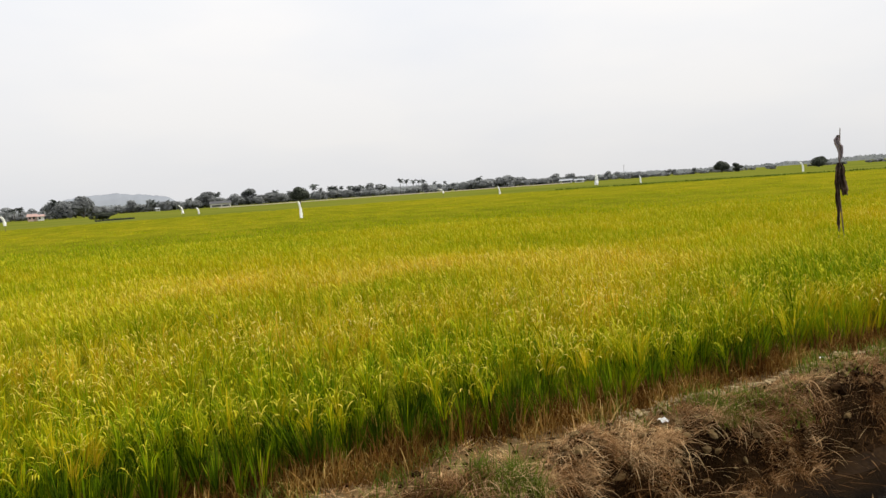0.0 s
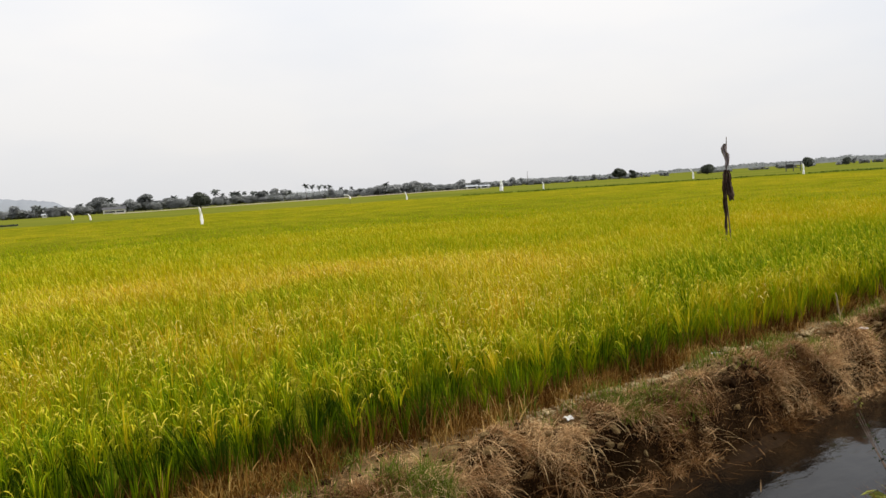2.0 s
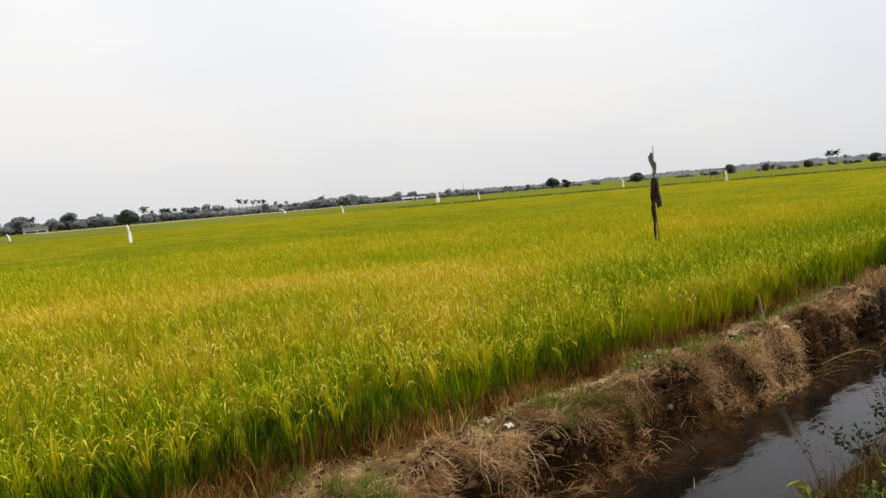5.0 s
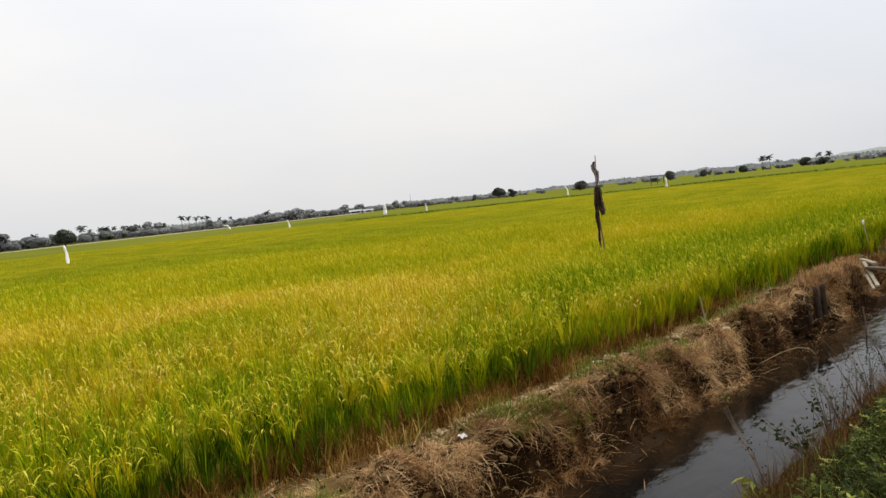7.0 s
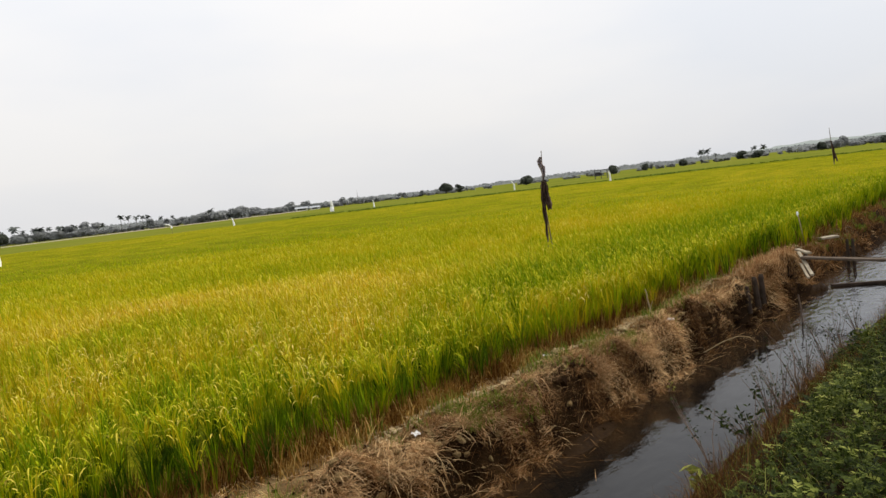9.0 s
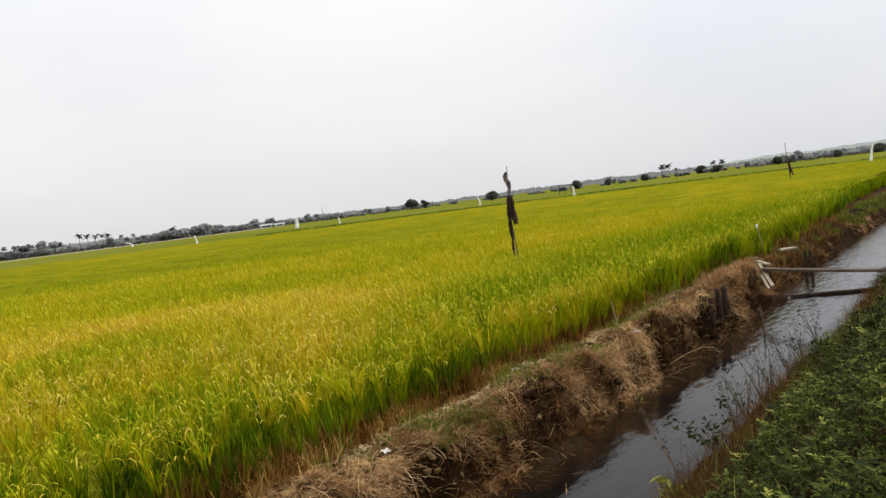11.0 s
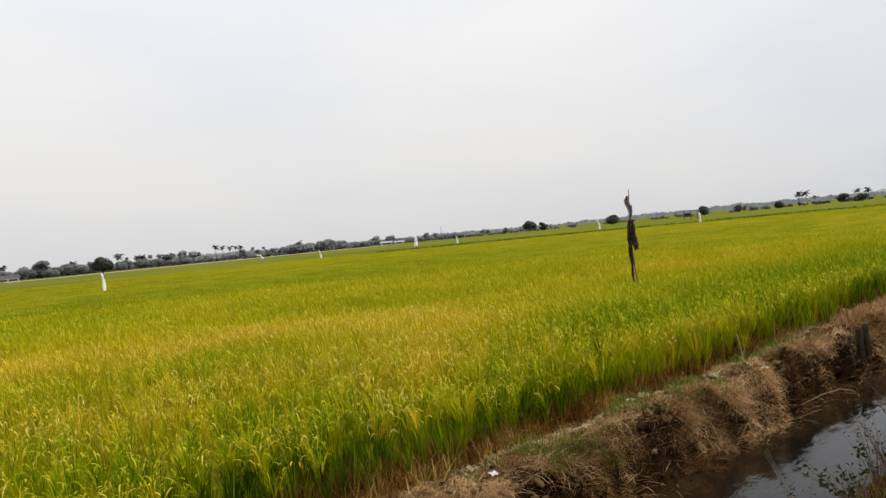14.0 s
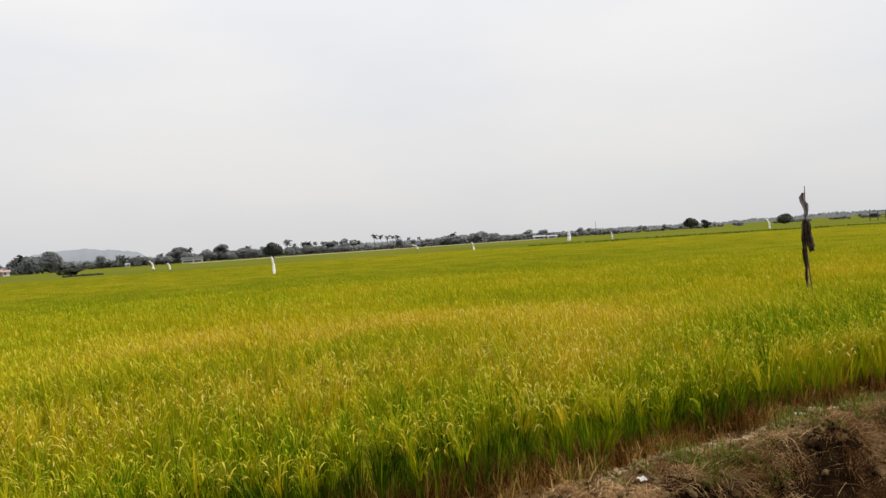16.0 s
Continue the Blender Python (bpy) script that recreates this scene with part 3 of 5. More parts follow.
def dry_stems(pile, h, count, width):
    """Brown sheaths and withered leaves at the feet of the tufts."""
    x, y = np.repeat(h[:, 0], count), np.repeat(h[:, 1], count)
    n = len(x)
    x, y = x + rng.normal(0, 0.05, n), y + rng.normal(0, 0.05, n)
    pile.add(blades(np.stack([x, y, ground_z(x, y) - 0.01], 1), rng.uniform(0.18, 0.50, n), width * rng.uniform(0.6, 1.4, n), rng.uniform(0, 6.28, n),
                    np.abs(rng.normal(0.12, 0.16, n)), np.abs(rng.normal(0.25, 0.4, n)), 3), 2, np.clip(rng.beta(1.4, 2.0, n), 0, 1))


def gold_straws(pile, x, y, length, width, seg=2, even=1.6):
    """Upright withered leaves and bare ear stalks, most of them where the crop is ripest."""
    k = rng.random(len(x)) < np.clip(ripeness(x, y) * 1.5 - 0.35, 0.04, 1)
    x, y = x[k], y[k]
    n = len(x)
    root = np.stack([x, y, rng.uniform(0.58, 0.74, n) * top_z(x, y) / 0.8], 1)
    pile.add(blades(root, length * rng.uniform(0.6, 1.3, n), width * rng.uniform(0.6, 1.3, n), rng.uniform(0, 6.28, n), np.abs(rng.normal(0.08, 0.14, n)), np.abs(rng.normal(0.2, 0.5, n)), seg),
             1, 0.15 + 0.70 * rng.beta(even, even, n), np.clip(ripeness(x, y) + 0.1, 0, 1))


near = Pile()
# the plants along the edge, seen from foot to tip
h = hill_grid(-3.5, 12, FIELD_Y + 0.02, 6.5, 0.165)
h = h[h[:, 1] > FIELD_Y + 0.45 * (lattice(h[:, 0], h[:, 0] * 0, 0.7, 11) - 0.6)]
rice_hills(near, h, 24, 0, 0.15, 0.29, 0.40, 0.0125, np.clip(-0.44 + 0.08 * (h[:, 0] - 4), -0.46, -0.12), 4, 1.35, 0.22, 0.26)      # upright green leaves below, tone lowered for the shade of the leaf wall
g = h[rng.random(len(h)) < np.clip((h[:, 1] - FIELD_Y) / 0.45, 0.25, 1)]
rice_hills(near, g, 20, 5, 0.45, 0.60, 0.27, 0.0105, 0.10, 4, 1.1, 0.85, 0.5, 1.5)      # bright drooping tips above
dry_stems(near, h, 30, 0.0085)
h = hill_grid(12, 34, FIELD_Y - 0.5, 7.3, 0.22)
past = h[:, 1] - field_edge(h[:, 0])
h = h[(past > 0.45 * (lattice(h[:, 0], h[:, 0] * 0, 0.7, 11) - 0.6)) & (past < 0.95)]
# lower leaves toned down for the wall's shade here too, but less
rice_hills(near, h, 20, 0, 0.08, 0.26, 0.48, 0.019, -0.13, 3, 1.35, 0.22, 0.26)
rice_hills(near, h[h[:, 1] > field_edge(h[:, 0]) + 0.16 + 0.2 * rng.random(len(h))], 10, 4, 0.42, 0.58, 0.28, 0.018, 0.06, 3, 1.2)
dry_stems(near, h, 10, 0.012)
x, y = scatter(120, 32, 90, FIELD_Y - 0.1, 8.7)
k = y < field_edge(x) + 1.1
x, y = x[k], y[k]
rice_leaves(near, x, y, 0.0, 0.25, 0.66, 0.05, 3, -0.15)
x, y = scatter(700, 5.8, 30, FIELD_Y - 0.1, 6.05)      # dead lower leaves
n = len(x)
near.add(blades(np.stack([x, y, rng.uniform(0.02, 0.12, n)], 1), rng.uniform(0.12, 0.42, n), rng.uniform(0.006, 0.013, n), rng.normal(-1.6, 1.3, n),
                np.abs(rng.normal(0.3, 0.3, n)), rng.normal(1.0, 0.9, n), 3), 2, rng.random(n))
x, y = rng.uniform(-2, 30, 3200), FIELD_Y - np.abs(rng.normal(0, 0.16, 3200))      # and those fallen out over the path
n = len(x)
near.add(blades(np.stack([x, y, ground_z(x, y)], 1), rng.uniform(0.06, 0.28, n), rng.uniform(0.005, 0.010, n), rng.uniform(0, 6.28, n), np.abs(rng.normal(0.6, 0.4, n)),
                rng.normal(0.9, 0.7, n), 3), 2, rng.beta(2, 1.6, n))
n = 6500                                          # orange dead tufts standing along the foot
x = rng.uniform(0.5, 9, n)
k = lattice(x, x * 0, 0.55, 17) > 0.36
x = x[k]
n = len(x)
y = FIELD_Y - rng.uniform(-0.15, 0.34, n) * np.sqrt(rng.random(n))
near.add(blades(np.stack([x, y, ground_z(x, y)], 1), rng.uniform(0.10, 0.36, n), rng.uniform(0.005, 0.010, n), rng.uniform(0, 6.28, n), np.abs(rng.normal(0.3, 0.3, n)),
                rng.normal(0.8, 0.7, n), 4), 2, np.clip(0.57 + 0.6 * (lattice(x, y, 0.3, 16) - 0.5) + rng.normal(0, 0.2, n), 0, 1))
# the crop's upper storey
h = hill_grid(-2, 10, FIELD_Y - 0.05, 10, 0.2)
h = h[lattice(h[:, 0], h[:, 1], 0.6, 18) + 0.5 * ripeness(h[:, 0], h[:, 1]) > 0.70]
pale_ears(near, h, 2)
h = hill_grid(-3.5, 12, 6.45, 12, 0.21)
h = h[(np.hypot(h[:, 0], h[:, 1]) < 12) & (h[:, 0] > -3 - 0.1 * h[:, 1])]
rice_hills(near, h, 22, 5, 0.30, 0.57, 0.38, 0.0115, 0.07, 4, 1.2, 0.7, 0.36, 1.6)
x, y = scatter(55, 6.5, 12)
gold_straws(near, x, y, 0.22, 0.011)
x, y = scatter(270, 11.8, 18)
rice_leaves(near, x, y, 0.38, 0.65, 0.36, 0.015, 3, 0.0, 2.6)
x, y = scatter(110, 11.8, 18)
rice_panicles(near, x, y, 0.62, 0.82, 0.15, 0.018, 4, 3.5)
x, y = scatter(60, 11.8, 18)
gold_straws(near, x, y, 0.22, 0.014, 2, 3.0)
tagged(new("rice_plants", near.mesh("rice_plants", RICE_MATS)), "ripening yellow-green rice with drooping ears by the path", "rice", kind="stuff")

mid = Pile()
x, y = scatter(120, 18, 35)
rice_leaves(mid, x, y, 0.48, 0.66, 0.26, 0.019, 2, 0.03, 4.0)
x, y = scatter(28, 18, 35)
rice_panicles(mid, x, y, 0.64, 0.80, 0.15, 0.018, 3, 5.0)
x, y = scatter(11, 18, 35)
gold_straws(mid, x, y, 0.20, 0.016, 2, 5.0)
x, y = scatter(26, 35, 70)
rice_leaves(mid, x, y, 0.54, 0.68, 0.20, 0.032, 2, 0.02, 4.0)
x, y = scatter(2.4, 70, 127)
rice_leaves(mid, x, y, 0.58, 0.70, 0.16, 0.07, 2, 0.02, 4.0)
tagged(new("rice_field", mid.mesh("rice_field", RICE_MATS)), "wide field of ripening yellow-green rice", "rice", kind="stuff")

# the dense lower storey under the tips, shade between its leaves put into the colour
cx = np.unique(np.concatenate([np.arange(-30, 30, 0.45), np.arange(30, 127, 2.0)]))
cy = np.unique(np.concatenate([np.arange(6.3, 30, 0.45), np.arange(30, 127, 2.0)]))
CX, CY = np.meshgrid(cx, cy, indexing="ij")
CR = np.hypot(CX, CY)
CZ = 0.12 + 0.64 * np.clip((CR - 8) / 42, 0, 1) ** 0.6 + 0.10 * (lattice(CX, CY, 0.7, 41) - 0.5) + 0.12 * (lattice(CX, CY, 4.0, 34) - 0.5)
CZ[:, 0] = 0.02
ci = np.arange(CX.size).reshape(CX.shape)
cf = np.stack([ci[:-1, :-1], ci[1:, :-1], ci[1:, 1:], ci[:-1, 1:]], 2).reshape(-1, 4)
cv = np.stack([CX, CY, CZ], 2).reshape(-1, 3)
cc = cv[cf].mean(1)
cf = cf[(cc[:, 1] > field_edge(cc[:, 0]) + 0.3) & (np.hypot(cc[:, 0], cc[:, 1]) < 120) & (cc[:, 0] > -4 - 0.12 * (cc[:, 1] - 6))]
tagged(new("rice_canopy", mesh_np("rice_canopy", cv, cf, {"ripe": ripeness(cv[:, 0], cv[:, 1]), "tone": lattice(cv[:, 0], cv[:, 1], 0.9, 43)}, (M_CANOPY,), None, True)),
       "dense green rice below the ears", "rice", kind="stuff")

# ---- the ditch banks ----
def bank_scatter(n, x0, x1, y0, y1):
    x, y = rng.uniform(x0, x1, n), rng.uniform(y0, y1, n)
    return x, y, ground_z(x, y)


straw = Pile()


def mops(x0, x1, gap, per, width, rows):
    """Matted tussocks of dead grass: each a tangle that starts on the bank and hangs down its face, with bare soil between."""
    for row_y, length in rows:
        cx = np.arange(x0, x1, gap)
        cx = cx + rng.normal(0, gap * 0.35, len(cx))
        cy = row_y + rng.normal(0, 0.045, len(cx))
        keep = lattice(cx, cy * 1.6, 0.42, 51) + rng.normal(0, 0.08, len(cx)) > np.where(cx > 16.5, 0.72, np.where(cx > 5.7, 0.27, 0.33))
        keep &= ~((np.abs(cx - 13.6) < 0.8) & (cy < 4.88)) & ~((np.abs(cx - 16.0) < 0.7) & (cy < 5.0))      # bare soil before the rotten posts and the boards
        for hx, hy, rx, ry, deep in HOLLOWS:
            keep &= ((cx - hx) / (rx * 1.0)) ** 2 + ((cy - 0.02 - hy) / (ry * 1.1)) ** 2 > 1
        cx, cy = cx[keep], bank_y(cx, cy)[keep]
        k = len(cx)
        tone = np.clip(0.45 + 0.06 * np.clip((cx - 6.0) / 2.5, 0, 1) - 0.12 * np.clip((cx - 9.5) / 2, 0, 1) + 0.8 * (lattice(cx, cy, 0.5, 52) - 0.5) + rng.normal(0, 0.2, k), 0.05, 0.95)
        head = rng.normal(-1.45, 1.0, k)
        size = rng.uniform(0.45, 1.25, k)
        high = rng.uniform(0.0, 0.09, k)
        tone, head, size, high, px, py = (np.repeat(a, per) for a in (tone, head, size, high, cx, cy))
        n = len(px)
        px, py = px + rng.normal(0, 0.34 * gap, n) * size, py + rng.normal(0, 0.05, n) * size
        root = np.stack([px, py, ground_z(px, py) + high * rng.uniform(0.0, 1.0, n)], 1)
        straw.add(blades(root, length * size * rng.uniform(0.45, 1.35, n), width * rng.uniform(0.5, 1.3, n), head + rng.normal(0, 0.9, n), rng.uniform(0.7, 1.8, n),
                         rng.normal(1.0, 0.5, n), 4, None, 1.0), 0, np.clip(tone + rng.normal(0, 0.2, n), 0, 1))


ROWS = ((5.10, 0.12), (5.02, 0.19), (4.95, 0.24), (4.90, 0.27), (4.85, 0.28), (4.80, 0.28), (4.75, 0.25), (4.70, 0.21), (4.60, 0.14))
mops(-1.5, 9.5, 0.19, 120, 0.0052, ROWS)
mops(9.5, 17, 0.24, 110, 0.0080, ROWS)
mops(17, 50, 0.45, 24, 0.02, ROWS)
n = 46000                                         # low dry stubble, a fuzz on the bank's crest and shoulder
px, py = rng.uniform(-1.5, 17, n), rng.normal(5.0, 0.22, n)
k = (lattice(px, py, 0.35, 56) + rng.normal(0, 0.1, n) > 0.42) & (py > 4.5) & (py < 5.5)
px, py = px[k], py[k]
n = len(px)
straw.add(blades(np.stack([px, py, ground_z(px, py) - 0.005], 1), rng.uniform(0.035, 0.12, n), np.where(px > 9, 0.0055, 0.0036) * rng.uniform(0.6, 1.3, n), rng.uniform(0, 6.28, n),
                 np.abs(rng.normal(0.5, 0.35, n)), rng.uniform(0.2, 1.5, n), 2), 0, np.clip(0.50 + 0.08 * np.clip((px - 5) / 2, 0, 1) - 0.14 * np.clip((px - 8) / 3, 0, 1) + 0.6 * (lattice(px, py, 0.5, 57) - 0.5) + rng.normal(0, 0.18, n), 0, 1))
n = 3800                                          # upright rusty dry grass on the bank's shoulder before the crossing
px, py = rng.normal(15.7, 0.8, n), rng.normal(5.2, 0.14, n)
straw.add(blades(np.stack([px, py, ground_z(px, py) - 0.01], 1), rng.uniform(0.08, 0.27, n), rng.uniform(0.006, 0.013, n), rng.uniform(0, 6.28, n), np.abs(rng.normal(0.35, 0.3, n)),
                 rng.uniform(0.2, 1.3, n), 3), 0, np.clip(0.68 + rng.normal(0, 0.15, n), 0, 1))
n = 800                                           # longer pale stalks fallen over the edge
px, py = rng.uniform(-1, 15, n), rng.uniform(4.5, 5.1, n)
straw.add(blades(np.stack([px, py, ground_z(px, py) + 0.07], 1), rng.uniform(0.2, 0.5, n), rng.uniform(0.003, 0.0055, n), rng.normal(-1.2, 1.2, n), rng.uniform(0.9, 1.4, n),
                 rng.uniform(0.3, 1.1, n), 5), 0, np.clip(rng.normal(0.78, 0.14, n), 0, 1))
n = 9000                                          # low dry grass on the bank past the crossing
px = 18 + 30 * rng.random(n) ** 1.5
py = 4.95 + (field_edge(px) + 0.1 - 4.95) * rng.random(n)
k = lattice(px, py, 0.7, 58) > 0.36
px, py = px[k], py[k]
n = len(px)
straw.add(blades(np.stack([px, py, ground_z(px, py) - 0.01], 1), rng.uniform(0.08, 0.26, n), rng.uniform(0.012, 0.022, n), rng.uniform(0, 6.28, n), np.abs(rng.normal(0.45, 0.35, n)),
                 rng.uniform(0.2, 1.3, n), 2), 0, np.clip(0.36 + 0.4 * (lattice(px, py, 1.0, 59) - 0.5) + rng.normal(0, 0.12, n), 0, 1))
n = 450                                          # stalks fallen into the shallows
px = rng.uniform(-1, 16, n)
py = 4.6 - np.abs(rng.normal(0, 0.2, n))
straw.add(blades(np.stack([px, py, np.maximum(ground_z(px, py), WATER_Z) + 0.006], 1), rng.uniform(0.08, 0.35, n), rng.uniform(0.004, 0.008, n), rng.uniform(0, 6.28, n),
                 np.full(n, 1.5), rng.normal(0.04, 0.03, n), 3), 0, rng.beta(1.3, 3.2, n))
n = 5000                                          # loose stalks lying about on the path
px, py = rng.uniform(-1.5, 18, n), rng.uniform(5.0, 5.85, n)
straw.add(blades(np.stack([px, py, ground_z(px, py) + 0.015], 1), rng.uniform(0.06, 0.28, n), rng.uniform(0.004, 0.009, n), rng.uniform(0, 6.28, n), np.full(n, 1.4),
                 rng.normal(0.15, 0.12, n), 3), 0, rng.beta(3, 1.5, n))
tagged(new("dead_grass", straw.mesh("dead_grass", (M_STRAW,))), "brown dead grass hanging down the earth bank", "dead grass", kind="stuff")

green = Pile()
for x0, x1, y0, y1, clumps, per, L, w in ((-1, 14, 4.9, 5.7, 170, 26, 0.20, 0.008), (2.70, 3.2, 4.74, 5.05, 14, 70, 0.28, 0.008), (2.2, 2.8, 4.7, 4.95, 12, 50, 0.14, 0.010), (5.3, 6.0, 4.85, 5.15, 34, 46, 0.13, 0.006), (6.0, 6.45, 4.72, 5.0, 16, 26, 0.12, 0.010), (14, 17, 5.2, 5.7, 20, 16, 0.2, 0.016), (19, 45, 5.1, 6.0, 420, 16, 0.2, 0.02)):
    x, y, z = bank_scatter(clumps, x0, x1, y0, y1)
    keep = (lattice(x, y, 1.1, 55) > 0.42) | (x1 - x0 < 1)
    x, y, z = (np.repeat(a[keep], per) for a in (x, y, z))
    n = len(x)
    green.add(blades(np.stack([x + rng.normal(0, 0.07, n), y + rng.normal(0, 0.07, n), z], 1), L * rng.uniform(0.4, 1.2, n), w * rng.uniform(0.6, 1.3, n),
                     rng.uniform(0, 6.28, n), np.abs(rng.normal(0.3, 0.3, n)), rng.uniform(0.2, 1.4, n), 3), 0, rng.beta(2, 2, n))
tagged(new("bank_grass", green.mesh("bank_grass", (M_GRASS,))), "low green grass tufts on the dry bank", "grass", kind="stuff")

def lumps(centre, size):
    """Small angular clods, 20 triangles each."""
    bm = bmesh.new()
    bmesh.ops.create_icosphere(bm, subdivisions=1, radius=1.0)
    base = np.array([tuple(v.co) for v in bm.verts])
    bm.verts.index_update()
    tri = np.array([[v.index for v in f.verts] for f in bm.faces])
    bm.free()
    n, k = len(centre), len(base)
    jig = 1 + rng.uniform(-0.4, 0.4, (n, k, 1))
    v = base[None] * jig * (size[:, None, None] * np.stack([rng.uniform(0.7, 1.4, n), rng.uniform(0.7, 1.4, n), rng.uniform(0.5, 0.9, n)], 1)[:, None, :]) + centre[:, None]
    return v.reshape(-1, 3), (tri[None] + (np.arange(n) * k)[:, None, None]).reshape(-1, 3), np.repeat(np.arange(n), k)


clods = Pile()
n = 110                                           # sods broken out of the bank's face
x, y = rng.uniform(-1, 16, n), rng.uniform(4.70, 4.90, n)
clods.add(lumps(np.stack([x, y, ground_z(x, y) + 0.01], 1), rng.uniform(0.04, 0.11, n)), 0, rng.random(n))
n = 420                                           # dry lighter clods of earth and roots among the grass
x, y = rng.uniform(-1, 14, n), rng.normal(4.92, 0.10, n)
clods.add(lumps(np.stack([x, y, ground_z(x, y) + 0.02], 1), rng.uniform(0.015, 0.055, n)), 2, rng.random(n))
x, y, z = bank_scatter(1500, -1, 22, 4.4, 5.5)
y = bank_y(x, y)
clods.add(lumps(np.stack([x, y, ground_z(x, y)], 1), rng.uniform(0.008, 0.036, 1500)), 0, rng.random(1500))
x, y = 24 - 19.5 * rng.random(2200) ** 0.8, rng.normal(5.40, 0.07, 2200)
clods.add(lumps(np.stack([x, y, ground_z(x, y) + 0.035], 1), rng.uniform(0.008, 0.025, 2200) * rng.uniform(0.4, 1.2, 2200)), 1, rng.random(2200))
tagged(new("soil_crumbs", clods.mesh("soil_crumbs", (M_SOIL, M_HUSK, M_PATH))), "dark clods and pale crumbs of dry soil on the bank", "soil", kind="stuff")

# green weeds on the road side of the ditch
weeds = Pile()


def weed_lump(x, y):
    """Cushions of weeds with gaps between them."""
    return np.clip((lattice(x, y, 0.55, 61) * 0.45 + lattice(x, y, 0.21, 62) * 0.55 - 0.40) * 2.8, 0, 1)


def weed_edge(x, y):
    """The growth ends unevenly above the water."""
    return y < 1.46 + 0.12 * np.clip(x - 4, 0, 4.5) + 0.02 * np.clip(x - 8.5, 0, 8) + 0.32 * lattice(x, y * 0, 0.6, 63) + 0.22 * lattice(x, y * 0, 0.23, 67)


def mound(x, y):
    return 0.06 + 0.50 * lattice(x, y, 0.7, 68) ** 1.5


def weed_tone(x, y, lump):
    # the lump term puts shade into the tone of leaves between the cushions
    return (0.4 * (lattice(x, y, 0.5, 64) - 0.5) + 0.4 * (lattice(x, y, 0.24, 69) - 0.5) + 0.5 * (lattice(x, y, 1.1, 65) - 0.5) + 0.25 * (lump - 0.5)
            + 0.24 * np.exp(-((x - 4.4) / 1.4) ** 2) - 0.10 * np.clip((x - 6) / 5, 0, 1) - 0.04)


for x0, x1, n, size in ((-8, 1.5, 9000, 0.05), (1.5, 9, 60000, 0.011), (9, 18, 40000, 0.020), (18, 60, 12000, 0.06)):
    x, y = rng.uniform(x0, x1, n), rng.uniform(0.3, 2.66, n)
    lump = weed_lump(x, y)
    k = (rng.random(n) < 0.03 + lump * 1.2) & weed_edge(x, y)
    x, y, lump = x[k], y[k], lump[k]
    z = ground_z(x, y) + (0.02 + mound(x, y) * lump) * rng.uniform(0.1, 1.0, len(x)) ** 0.7
    weeds.add(leaflets(np.stack([x, y, z], 1), size * rng.uniform(0.5, 1.8, len(x)), 2.1, 0.8), 0, np.clip(rng.beta(1.3, 2.9, len(x)) + weed_tone(x, y, lump), 0, 1))


def sprigs(x0, x1, n, leaves, reach, leaf):
    """Arching sprigs with leaves set along both sides, standing out of the cushions."""
    x, y = rng.uniform(x0, x1, n), rng.uniform(0.3, 2.5, n)
    lump = weed_lump(x, y)
    k = (rng.random(n) < lump * 1.1 - 0.1) & weed_edge(x, y)
    x, y, lump = x[k], y[k], lump[k]
    n = len(x)
    z = ground_z(x, y) + (0.02 + mound(x, y) * lump) * rng.uniform(0.45, 1.0, n)
    head, rise, size = rng.uniform(0, 6.28, n), rng.uniform(0.2, 1.3, n), rng.uniform(0.6, 1.4, n)
    tone = rng.beta(1.4, 2.2, n) + weed_tone(x, y, lump)
    f = np.tile(np.linspace(0.15, 1.0, leaves), n)
    X, Y, Z, H, R, S, T = (np.repeat(a, leaves) for a in (x, y, z, head, rise, size, tone))
    along, up = f * reach * S * np.cos(R * (1 - 0.5 * f)), f * reach * S * np.sin(R * (1 - 0.6 * f))
    root = np.stack([X + along * np.cos(H), Y + along * np.sin(H), Z + up], 1)
    side = np.where(np.arange(len(f)) % 2 == 0, 1.0, -1.0) * (1.1 - 0.7 * f) + rng.normal(0, 0.2, len(f))
    m = len(f)
    weeds.add(blades(root, leaf * S * (1.15 - 0.5 * f) * rng.uniform(0.7, 1.2, m), 0.42 * leaf * S * rng.uniform(0.7, 1.2, m), H + side, rng.normal(1.15, 0.25, m), rng.uniform(0.1, 0.8, m), 3,
                     np.array([0.25, 1.0, 0.8, 0.0]), 0.3), 0, np.clip(T + 0.25 * (f - 0.5) + rng.normal(0, 0.08, m), 0, 1))


sprigs(1.5, 9, 14000, 10, 0.085, 0.028)
sprigs(9, 18, 8000, 8, 0.11, 0.036)
x, y, z = bank_scatter(4000, 1.5, 18, 0.5, 2.6)
weeds.add(blades(np.stack([x, y, z], 1), rng.uniform(0.12, 0.36, 4000), rng.uniform(0.003, 0.007, 4000), rng.uniform(0, 6.28, 4000), np.abs(rng.normal(0.35, 0.3, 4000)),
                 rng.uniform(0.3, 1.6, 4000), 3), 0, rng.beta(2.6, 1.3, 4000))
n = 12000                                         # brown twiggy growth towards the water
x, y = rng.uniform(3, 20, n), rng.normal(2.44, 0.24, n)
k = (lattice(x, y, 0.8, 66) > 0.34) & (y < 2.95)
x, y = x[k], y[k]
n = len(x)
weeds.add(blades(np.stack([x, y, ground_z(x, y)], 1), rng.uniform(0.12, 0.42, n), rng.uniform(0.0025, 0.006, n), rng.uniform(0, 6.28, n), np.abs(rng.normal(0.45, 0.35, n)),
                 rng.uniform(0.2, 1.3, n), 3), 1, 0.6 * rng.beta(1.2, 3.0, n))
